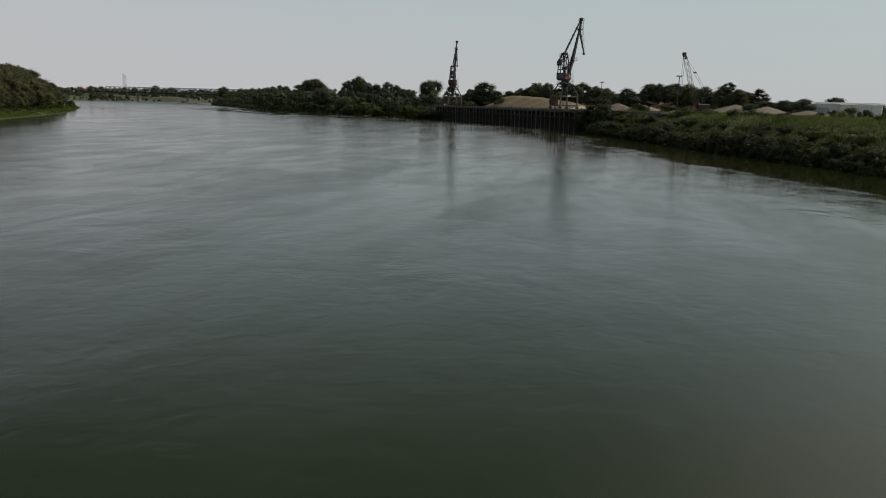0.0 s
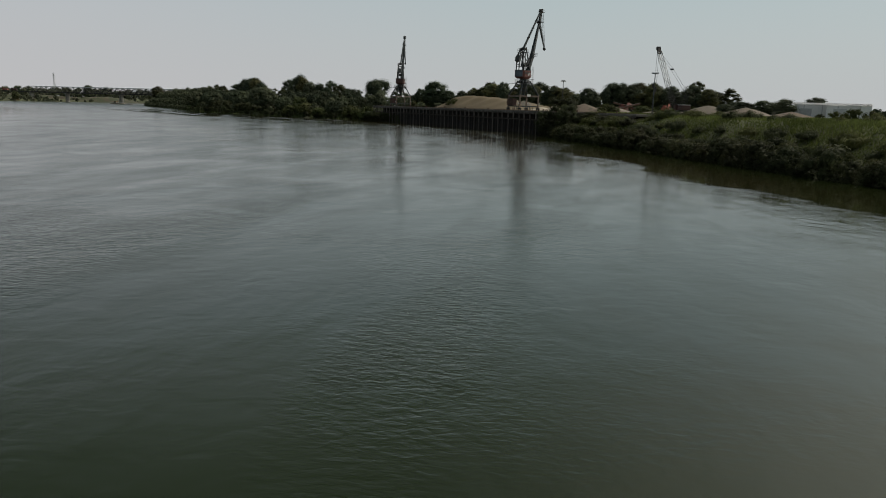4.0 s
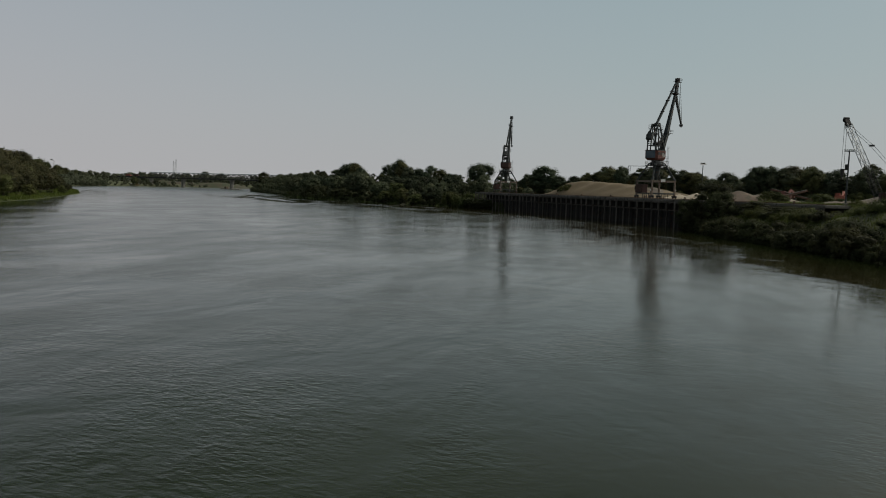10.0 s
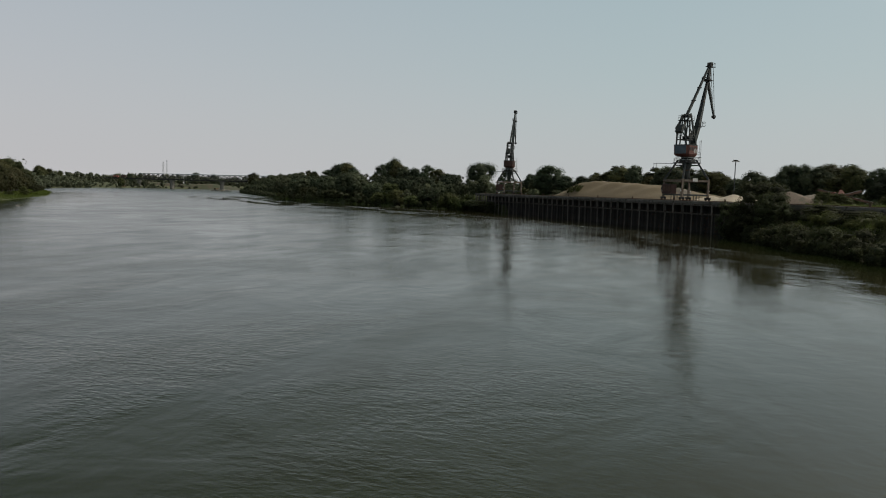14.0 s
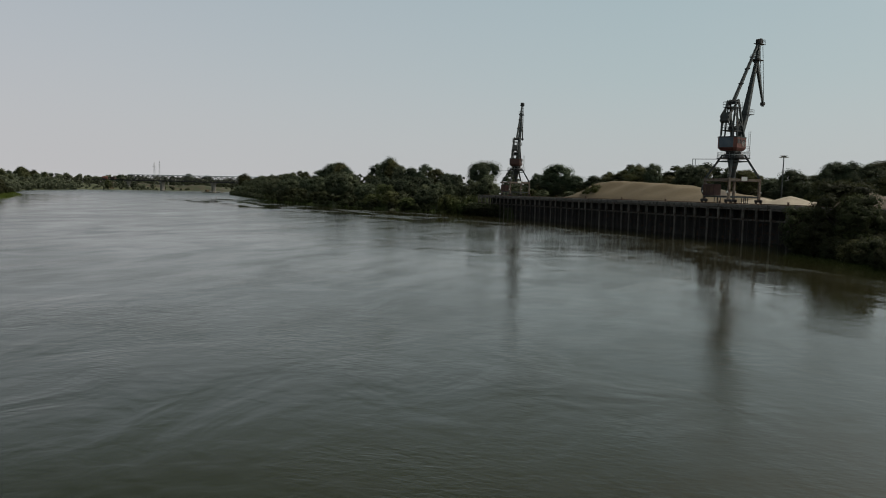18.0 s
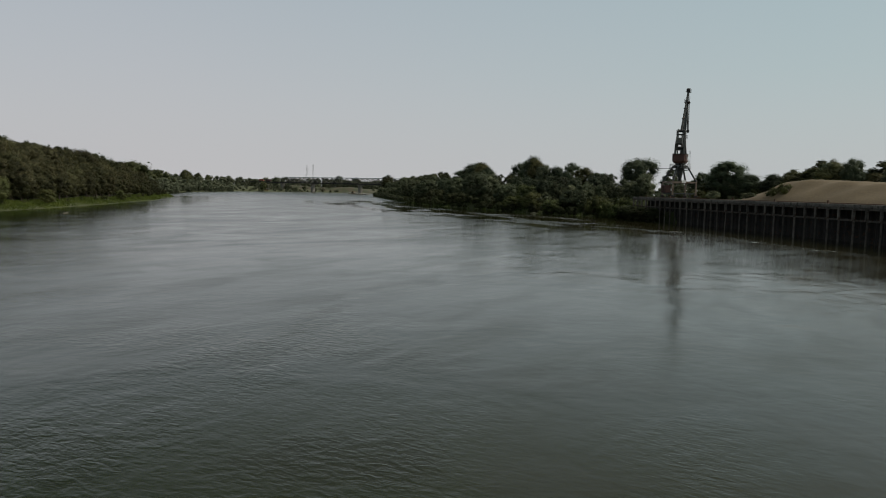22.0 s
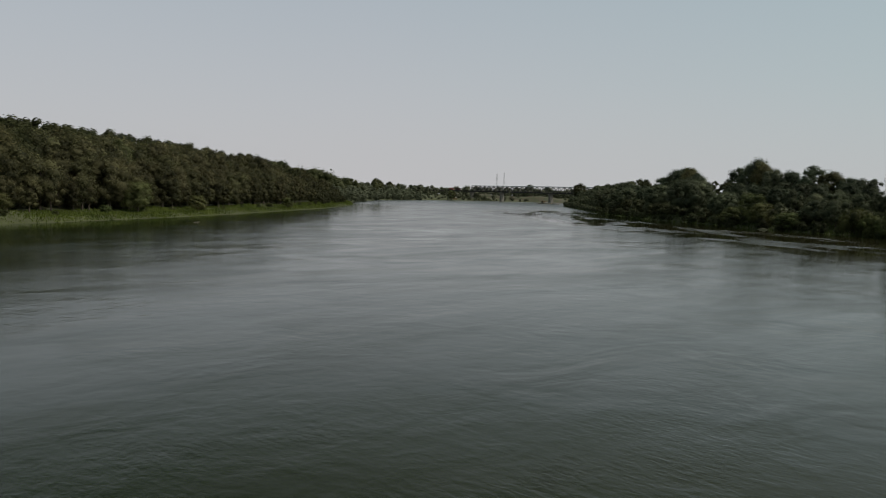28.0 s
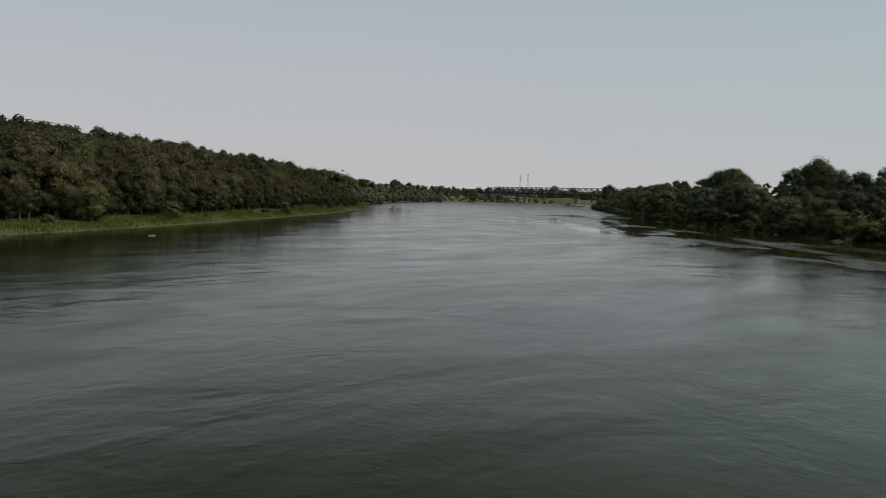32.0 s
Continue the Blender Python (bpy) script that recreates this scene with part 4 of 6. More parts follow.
for x, y, h, w, kind in ((-212, 229, 7.2, 7.5, PALE[0]), (-224, 248, 4.2, 5, PALE[1]), (-264, 297, 3.6, 5, PALE[0]), (-195, 199, 3.6, 5, PALE[1]), (-137, 377, 7.0, 9, PALE[0]), (-151, 386, 5.6, 8, PALE[1]), (-143, 383, 9.0, 10, PALE[0]), (-128, 372.5, 5.0, 8, PALE[1])):
    plant(kind, x, y, h, w, label="pale yellow-green willow bush at the wood's edge", group="pale willow bushes")
grow_masses({"bank_scrub": "low dark scrub at the foot and on top of the near bank", "deep_wood": "depth of the leafy woods behind the first trees", "undergrowth": "dark undergrowth between the willows of the low bank"})

# ---- portal cranes ----
def rod(bm, p, q, r=0.05, seg=5):
    return tube(bm, p, q, r, r, seg)


def railing(bm, pts, height=1.05, r=0.035):
    pts = [Vector(p) for p in pts]
    for a, b in zip(pts[:-1], pts[1:]):
        n = max(1, int((b - a).length / 1.3))
        for k in range(n + 1):
            p = a.lerp(b, k / n)
            rod(bm, p, p + Vector((0, 0, height)), r, 4)
        for h in (0.55, height):
            rod(bm, a + Vector((0, 0, h)), b + Vector((0, 0, h)), r, 4)
    return bm


def prism(bm, outline, z0, z1, shrink=1.0):
    """An upright prism from a plan outline; the bottom may be drawn in."""
    lo = [bm.verts.new((x * shrink, y * shrink, z0)) for x, y in outline]
    hi = [bm.verts.new((x, y, z1)) for x, y in outline]
    n = len(outline)
    bm.faces.new(lo[::-1])
    bm.faces.new(hi)
    for i in range(n):
        bm.faces.new((lo[i], lo[(i + 1) % n], hi[(i + 1) % n], hi[i]))
    return bm


def portal_crane(u, v, jib_dir, rear, side, label, size=1.0):
    """A double-link portal crane: square portal with splayed legs, cone, slewing house, A-frame, jib, tie and hanging fly jib."""
    base = QUAY_A + QUAY_DIR * u + QUAY_IN * v
    turn = math.atan2(QUAY_DIR[1], QUAY_DIR[0])
    root = tagged(thing("portal_crane", Matrix.Translation((base[0], base[1], DECK)) @ Matrix.Rotation(turn, 4, "Z") @ Matrix.Scale(size, 4)), label, "crane", "portal cranes on the quay")
    a = math.atan2(jib_dir[1], jib_dir[0]) - turn
    ca, sa = math.cos(a), math.sin(a)

    def J(r, h, s=0.0):
        """A place in the slewing part: radius towards the jib, height, sideways."""
        h = float(np.interp(h, (0, 9.6, 13.9, 21.6, 29, 33), (0, 8.75, 12.95, 19.8, 29, 33)))
        return Vector((r * ca - s * sa, r * sa + s * ca, h))

    g = 3.55
    corners = [(-g, -g), (g, -g), (g, g), (-g, g)]
    for x, y in corners:
        bm = beam(BM(), (x * 0.40, y * 0.40, 9.6), (x, y, 4.9), 0.36, 0.36, 0.42, 0.42)
        part("portal_leg", bm, M_STEEL, root)
        part("portal_post", beam(BM(), (x, y, 5.1), (x, y, 0.75), 0.38, 0.38, 0.44, 0.44), M_PORTAL, root, "tan faded portal post")
        bm = box(BM(), (x, y, 0.62), (1.9, 0.42, 0.5))
        bmesh.ops.bevel(bm, geom=bm.edges[:], offset=0.08, segments=1, affect="EDGES")
        bogie = part("bogie", bm, M_DARKSTEEL, root, "dark travelling bogie")
        for dx in (-0.6, 0.6):
            part("wheel", tube(BM(), (x + dx, y - 0.12, 0.40), (x + dx, y + 0.12, 0.40), 0.29, 0.29, 14), M_RUST, bogie)
        lamp = part("lamp_box", box(BM(), (x, y - 0.36 * (1 if y < 0 else -1) * 1.0, 2.3), (0.28, 0.2, 0.35)), M_PALE, root, "small white lamp box")
    for (x1, y1), (x2, y2) in zip(corners, corners[1:] + corners[:1]):
        part("portal_beam", beam(BM(), (x1, y1, 4.65), (x2, y2, 4.65), 0.34, 0.46), M_PORTAL, root, "rust-streaked tan cross beam")
        part("portal_beam", beam(BM(), (x1, y1, 1.35), (x2, y2, 1.35), 0.26, 0.34), M_STEEL, root)
        mx, my = (x1 + x2) / 2, (y1 + y2) / 2
        for dx in (-0.5, 0.5):
            part("stop_post", box(BM(), (mx + dx, my, 0.7), (0.12, 0.12, 1.2)), M_DARKSTEEL, root)
        bm = beam(BM(), (x1 * 0.5, y1 * 0.5, 8.3), (x2 * 0.5, y2 * 0.5, 8.3), 0.2, 0.25)
        part("leg_tie", bm, M_STEEL, root)
    part("notice_board", box(BM(), (-g - 0.26, 0.3, 4.85), (0.06, 1.3, 0.75)), M_PALE, root, "blank white notice board")
    # switchgear cabin slung on the river side
    bm = box(BM(), (1.5, g - 0.1, 2.65), (3.3, 1.7, 2.2))
    bmesh.ops.bevel(bm, geom=bm.edges[:], offset=0.06, segments=1, affect="EDGES")
    cabin = part("switch_cabin", bm, M_DULLRED, root, "dark sheet-metal switch cabin")
    for k in range(3):
        part("shutter", box(BM(), (0.45 + 1.05 * k, g + 0.78, 2.7), (0.75, 0.06, 1.4)), M_RUST, cabin)
    drum = part("cable_drum", tube(BM(), (g + 0.5, g - 1.2, 2.7), (g + 1.1, g - 1.2, 2.7), 1.25, 1.25, 20), M_DARKSTEEL, root, "dark cable drum")
    part("hub", tube(BM(), (g + 0.4, g - 1.2, 2.7), (g + 1.2, g - 1.2, 2.7), 0.3, 0.3, 10), M_RUST, drum)
    # cone and ring
    part("cone", tube(BM(), (0, 0, 5.2), (0, 0, 9.1), 0.40, 1.2, 16), M_STEEL, root, smooth=True)
    part("cone_foot", tube(BM(), (0, 0, 4.4), (0, 0, 5.2), 0.45, 0.45, 12), M_STEEL, root)
    for x, y in corners:
        part("foot_strut", beam(BM(), (0, 0, 4.6), (x * 0.95, y * 0.95, 4.6), 0.2, 0.25), M_STEEL, root)
    bm = tube(BM(), (0, 0, 8.9), (0, 0, 9.8), 1.95, 1.8, 20)
    part("ring_girder", bm, M_DARKSTEEL, root, "dark round ring girder")
    n = 20
    ring = [(3.0 * math.cos(i * 2 * math.pi / n), 3.0 * math.sin(i * 2 * math.pi / n), 8.95) for i in range(n + 1)]
    plat = part("ring_walkway", tube(BM(), (0, 0, 8.82), (0, 0, 8.95), 3.1, 3.1, 20), M_DARKSTEEL, root)
    part("railing", railing(BM(), ring), M_LATTICE, plat)
    part("slewing_drum", tube(BM(), (0, 0, 9.8), (0, 0, 10.5), 1.4, 1.6, 18), M_DARKSTEEL, root)
    # thin cable arm out on the upstream corner
    bm = rod(BM(), (1.8, 1.8, 8.75), (5.4, 5.4, 8.75), 0.07)
    rod(bm, (5.4, 5.4, 8.8), (5.4, 5.4, 6.9), 0.06)
    rod(bm, (5.0, 5.0, 8.8), (5.0, 5.0, 7.3), 0.05)
    part("cable_arm", bm, M_STEEL, root)
    # machine house, bottom drawn in, corners cut
    w, l0, l1, c = 1.95, -3.3, 1.4, 0.5
    plan = [(l0 + c, -w), (l1 - c, -w), (l1, -w + c), (l1, w - c), (l1 - c, w), (l0 + c, w), (l0, w - c), (l0, -w + c)]
    R = Matrix.Rotation(a, 4, "Z")
    bm = prism(BM(), plan, 10.85, 12.85)
    lo = prism(bm, plan, 10.3, 10.85, 0.80)
    bmesh.ops.transform(bm, matrix=R, verts=bm.verts[:])
    house = part("machine_house", bm, side, root)
    bm = BM()
    for x0, x1 in ((-w + c + 0.02, w - c - 0.02),):
        box(bm, (l0 - 0.025, 0, 11.85), (0.05, x1 - x0, 1.9))
    bmesh.ops.transform(bm, matrix=R, verts=bm.verts[:])
    part("rear_panel", bm, rear, house, "faded sheet panel")
    bm = prism(BM(), [(x * 1.04, y * 1.04) for x, y in plan], 12.85, 13.0)
    bmesh.ops.transform(bm, matrix=R, verts=bm.verts[:])
    part("roof", bm, M_STEEL, house, "grey sheet roof")
    for sgn in (-1, 1):
        for k in range(3):
            bm = box(BM(), (-2.3 + 1.15 * k, sgn * (w + 0.02), 12.05), (0.75, 0.05, 0.8))
            bmesh.ops.transform(bm, matrix=R, verts=bm.verts[:])
            part("window", bm, M_DARKSTEEL, house, "dark window")
    for k, (dx, hh) in enumerate(((-0.55, 0.9), (-0.15, 1.1), (0.35, 0.8))):
        bm = box(BM(), (dx, -w - 0.06, 11.6 + 0.1 * (k % 2)), (0.14, 0.03, hh))
        bmesh.ops.transform(bm, matrix=R, verts=bm.verts[:])
        part("paint_bar", bm, M_PALE, house, "worn white paint bar")
    bm = railing(BM(), [J(1.9, 11.2, -2.2), J(1.9, 11.2, 2.2)])
    beam(bm, J(1.9, 11.1, -2.3), J(1.9, 11.1, 2.3), 0.8, 0.1)
    part("front_walkway", bm, M_STEEL, house)
    # driver's cab at the front corner
    bm = box(BM(), (1.9, 0.9, 11.7), (1.0, 1.2, 1.9))
    bmesh.ops.bevel(bm, geom=bm.edges[:], offset=0.12, segments=2, affect="EDGES")
    bmesh.ops.transform(bm, matrix=R, verts=bm.verts[:])
    part("driver_cab", bm, M_STEEL, root)
    # A-frame
    for s in (-1.25, 1.25):
        part("frame_column", beam(BM(), J(1.3, 13.85, s * 1.0), J(-0.9, 21.6, s * 0.7), 0.38, 0.38, 0.3, 0.3), M_STEEL, root)
        part("frame_column", beam(BM(), J(-3.1, 13.85, s * 1.0), J(-3.2, 17.2, s * 0.9), 0.3, 0.3), M_STEEL, root)
        part("frame_column", beam(BM(), J(-3.2, 16.4, s * 0.9), J(-1.9, 21.8, s * 0.7), 0.34, 0.34, 0.26, 0.26), M_STEEL, root)
        part("frame_brace", beam(BM(), J(0.6, 16.2, s * 0.95), J(-2.6, 19.2, s * 0.8), 0.2, 0.2), M_STEEL, root)
        part("frame_brace", beam(BM(), J(-1.6, 13.85, s), J(-1.5, 20.4, s * 0.75), 0.26, 0.26), M_STEEL, root)
    for h, r0, r1 in ((15.3, -3.3, 0.7), (20.3, -3.0, 0.1)):
        bm = beam(BM(), J(r0, h), J(r1, h), 2.4, 0.16)
        deck = part("frame_platform", bm, M_DARKSTEEL, root)
        part("railing", railing(BM(), [J(r0, h, -1.2), J(r0, h, 1.2), J(r1, h, 1.2)]), M_STEEL, deck)
        part("railing", railing(BM(), [J(r0, h, -1.2), J(r1, h, -1.2)]), M_STEEL, deck)
    part("winch", tube(BM(), J(-0.6, 15.9, -0.9), J(-0.6, 15.9, 0.9), 0.5, 0.5, 12), M_DARKSTEEL, root)
    part("head_shaft", tube(BM(), J(-1.4, 21.5, -1.1), J(-1.4, 21.5, 1.1), 0.42, 0.42, 12), M_DARKSTEEL, root)
    part("rack_box", beam(BM(), J(0.2, 15.5), J(2.6, 18.4), 0.5, 0.5), M_DARKSTEEL, root)
    # counterweight rocker
    for s in (-1.0, 1.0):
        part("rocker_arm", beam(BM(), J(-0.8, 21.9, s * 0.8), J(-4.6, 18.0, s * 0.8), 0.3, 0.45, 0.22, 0.3), M_STEEL, root)
    bm = beam(BM(), J(-3.5, 18.9), J(-4.5, 16.9), 1.7, 0.95)
    bmesh.ops.bevel(bm, geom=bm.edges[:], offset=0.1, segments=1, affect="EDGES")
    part("counterweight", bm, M_STEEL, root, "grey block counterweight")
    # jib, tie and fly jib
    foot, pivot, tail, nose = (1.9, 13.9), (7.3, 29.0), (8.0, 32.7), (11.2, 22.4)
    jib = part("main_jib", beam(beam(BM(), J(*foot), J(3.75, 19.0), 1.1, 0.95, 1.1, 1.0), J(3.75, 19.0), J(*pivot), 1.1, 1.0, 0.5, 0.45), M_STEEL, root)
    bm = beam(BM(), J(3.2, 19.3), J(6.0, 19.5), 1.6, 0.14)
    railing(bm, [J(3.3, 19.4, -0.8), J(5.9, 19.5, -0.8), J(5.9, 19.5, 0.8), J(3.3, 19.4, 0.8)], 0.95)
    rod(bm, J(4.0, 18.0), J(5.8, 19.4), 0.06)
    part("jib_platform", bm, M_DARKSTEEL, jib)
    bm = beam(BM(), J(6.2, 29.0), J(8.8, 29.0), 1.6, 0.14)
    railing(bm, [J(6.3, 29.0, -0.8), J(6.3, 29.0, 0.8)], 0.95)
    part("pivot_platform", bm, M_DARKSTEEL, jib)
    part("pivot_pin", tube(BM(), J(*pivot, -0.7), J(*pivot, 0.7), 0.38, 0.38, 10), M_DARKSTEEL, jib)
    part("tie_beam", beam(BM(), J(-1.4, 21.6), J(7.7, 32.5), 0.58, 0.48, 0.4, 0.34), M_STEEL, root)
    for k in (0.3, 0.55, 0.75):
        q = J(-1.4, 21.6).lerp(J(7.7, 32.5), k)
        part("tie_clamp", box(BM(), q, (0.75, 0.75, 0.22)), M_DARKSTEEL, root)
    fly = part("fly_jib", beam(beam(BM(), J(*tail), J(*pivot), 0.42, 0.4, 0.55, 0.7), J(*pivot), J(*nose), 0.6, 0.75, 0.32, 0.3), M_STEEL, root)
    bm = rod(BM(), J(9.1, 32.2, 0.3), J(9.6, 29.5, 0.3), 0.06)
    rod(bm, J(9.6, 29.5, 0.3), J(nose[0] + 0.05, nose[1], 0.15), 0.06)
    rod(bm, J(9.5, 29.5, -0.3), J(nose[0] + 0.05, nose[1], -0.15), 0.06)
    rod(bm, J(9.0, 32.2, -0.3), J(9.5, 29.5, -0.3), 0.06)
    part("hoist_rope", bm, M_DARKSTEEL, fly)
    bm = beam(BM(), J(8.2, 29.2), J(8.4, 31.9), 0.22, 0.22)
    part("fly_brace", bm, M_STEEL, fly)
    part("sheave", tube(BM(), J(8.0, 32.8, -0.5), J(8.0, 32.8, 0.5), 0.55, 0.55, 14), M_DARKSTEEL, fly)
    bm = beam(BM(), J(7.0, 32.3), J(9.5, 32.3), 1.3, 0.1)
    railing(bm, [J(7.1, 32.3, -0.6), J(9.4, 32.3, -0.6), J(9.4, 32.3, 0.6)], 0.9)
    part("head_platform", bm, M_DARKSTEEL, fly)
    bm = tube(BM(), J(nose[0], nose[1] - 0.1, -0.4), J(nose[0], nose[1] - 0.1, 0.4), 0.34, 0.34, 12)
    box(bm, J(nose[0] + 0.12, nose[1] - 0.38), (0.36, 0.36, 0.36))
    part("nose_sheave", bm, M_DARKSTEEL, fly)
    # ladder on the cone
    bm = BM()
    for s in (-0.22, 0.22):
        rod(bm, (2.7 + 0, s - 1.2, 5.0), (2.0, s - 1.2, 8.9), 0.035, 4)
    for k in range(12):
        f = k / 11
        rod(bm, (2.7 - 0.7 * f, -1.42, 5.0 + 3.9 * f), (2.7 - 0.7 * f, -0.98, 5.0 + 3.9 * f), 0.025, 4)
    part("ladder", bm, M_LATTICE, root)
    bm = BM()
    for s in (-0.2, 0.2):
        rod(bm, J(1.5, 11.2, s - 2.3), J(1.5, 15.3, s - 2.3), 0.035, 4)
    for k in range(10):
        rod(bm, J(1.5, 11.4 + 0.4 * k, -2.5), J(1.5, 11.4 + 0.4 * k, -2.1), 0.025, 4)
    part("ladder", bm, M_LATTICE, root)
    return root


portal_crane(63.3, 6.4, (0.47, 0.883), M_CABBLUE, M_CABRED, "tall portal crane with a blue and red house, jib raised")
portal_crane(169.5, 6.2, (-0.09, 0.996), M_DULLRED, M_DULLRED, "tall portal crane with a dull red house, jib raised", 0.968)

# ---- heaps and machines of the yard ----
def heap(name, x, y, r, top, mat, label, stretch=1.0, turn=0.0, seed=0, base=DECK - 0.1):
    """A poured heap: a cone with a soft top and uneven foot."""
    rng = np.random.default_rng(seed)
    nr, na = 12, 40
    ang = np.arange(na) * 2 * np.pi / na
    ph = rng.uniform(0, 6.28, 4)
    edge = 1 + 0.10 * np.sin(2 * ang + ph[0]) + 0.07 * np.sin(3 * ang + ph[1]) + 0.04 * np.sin(7 * ang + ph[2])
    verts, faces = [(0, 0, top - base)], []
    for i in range(1, nr + 1):
        f = i / nr
        hgt = (top - base) * max(0.0, 1 - f ** 1.15) + (-0.3 if i == nr else 0)
        for k in range(na):
            w = 1 + 0.05 * math.sin(5 * ang[k] + ph[3] + 4 * f)
            verts.append((r * f * edge[k] * w * math.cos(ang[k]) * stretch, r * f * edge[k] * w * math.sin(ang[k]), hgt))
    quads = []
    for i in range(nr - 1):
        for k in range(na):
            a, b = 1 + i * na + k, 1 + i * na + (k + 1) % na
            quads.append((a, a + na, b + na, b))
    bm = BM()
    vs = [bm.verts.new(v) for v in verts]
    for q in quads:
        bm.faces.new([vs[i] for i in q])
    for k in range(na):
        bm.faces.new((vs[0], vs[1 + k], vs[1 + (k + 1) % na]))
    ob = part(name, bm, mat, smooth=True)
    ob.matrix_basis = Matrix.Translation((x, y, base)) @ Matrix.Rotation(turn, 4, "Z")
    return tagged(ob, label, "heap", "heaps in the port yard")


def quay_place(u, v):
    p = QUAY_A + QUAY_DIR * u + QUAY_IN * v
    return float(p[0]), float(p[1])


# the long sand pile behind the quay's edge
nu, nv = 64, 22
us, vs_ = np.linspace(66, 150, nu), np.linspace(10.5, 33, nv)
crest = np.interp(us, [66, 74, 84, 100, 118, 126, 131, 138, 145, 150], [0.0, 1.4, 2.6, 4.0, 4.8, 5.0, 5.5, 4.4, 0.9, 0.0])
verts = []
for i, u in enumerate(us):
    for j, v in enumerate(vs_):
        f = (v - 10.5) / 22.5
        prof = min(1, f / 0.36, (1 - f) / 0.36)
        hgt = crest[i] * (prof ** 0.9) * (1 + 0.06 * math.sin(u * 0.55 + v * 0.4)) - (0.15 if prof <= 0 else 0)
        verts.append((*quay_place(u, v), DECK - 0.08 + hgt))
ids = np.arange(nu * nv).reshape(nu, nv)
sand_me = array_mesh("sand_ridge", np.array(verts), np.stack([ids[:-1, :-1], ids[:-1, 1:], ids[1:, 1:], ids[1:, :-1]], -1).reshape(-1, 4))
sand_me.polygons.foreach_set("use_smooth", [True] * len(sand_me.polygons))
tagged(link_mesh("sand_ridge", sand_me, M_SAND), "long ridge of tan sand on the quay yard", "heap", "heaps in the port yard")
heap("sand_mound", *quay_place(147, 21), 7.0, 9.6, M_SAND, "small tan sand heap on the quay yard", 1.4, 2.2, 3)
heap("gravel_mound", -7.4, 271.5, 4.2, 8.35, M_GRAVEL, "pale gravel heap on the yard", 1.1, 0.4, 1)
heap("gravel_mound", -2.8, 267.2, 5.2, 8.8, M_GRAVEL, "pale gravel heap on the yard", 1.25, 2.2, 2)
heap("gravel_mound", 1.8, 262.6, 3.6, 8.0, M_GRAVEL, "low pale gravel heap on the yard", 1.3, 2.2, 4)
heap("earth_mound", 7.0, 247.5, 6.8, 9.6, M_RED_EARTH, "brown earth heap on the yard", 1.15, 0.3, 5)
heap("earth_mound", -16, 292, 8.0, 10.4, M_BROWN_HEAP, "brown earth heap on the yard", 1.6, 2.2, 8)
heap("earth_mound", 48.5, 290, 10.5, 10.5, M_BROWN_HEAP, "grey-brown earth heap on the yard", 1.25, 0.1, 6)
heap("earth_mound", 14.5, 270, 7.5, 9.4, M_BROWN_HEAP, "small earth heap on the yard", 1.3, 0.5, 7)
heap("gravel_mound", 55, 283, 4.0, 8.4, M_GRAVEL, "pale gravel spill at the foot of a heap", 1.6, 2.8, 9)
heap("earth_mound", 54.5, 256, 6.6, 9.8, M_BROWN_HEAP, "low grey-brown earth mound beside the trees", 1.35, -0.2, 12)
heap("earth_mound", 66.5, 252, 5.2, 8.9, M_RED_EARTH, "low brown earth mound before the warehouse", 1.6, -0.2, 13)
heap("earth_mound", 27, 236, 5.0, 8.0, M_BROWN_HEAP, "low earth heap on the yard", 1.5, 2.2, 10)


def lattice_boom(bm, p, q, w0, w1, n, r=0.07):
    """Four chords with zigzag lacing from p to q."""
    m, ln = along(p, q)

    def at(f, sx, sy):
        w = w0 + (w1 - w0) * f
        return m @ Vector((sx * w / 2, sy * w / 2, f * ln))

    sides = ((-1, -1), (1, -1), (1, 1), (-1, 1))
    for k in range(4):
        a, b = sides[k], sides[(k + 1) % 4]
        tube(bm, at(0, *a), at(1, *a), r, r * 0.8, 5)
        for i in range(n):
            s, e = (a, b) if i % 2 else (b, a)
            tube(bm, at(i / n, *s), at((i + 1) / n, *e), r * 0.55, r * 0.55, 4)
    return bm


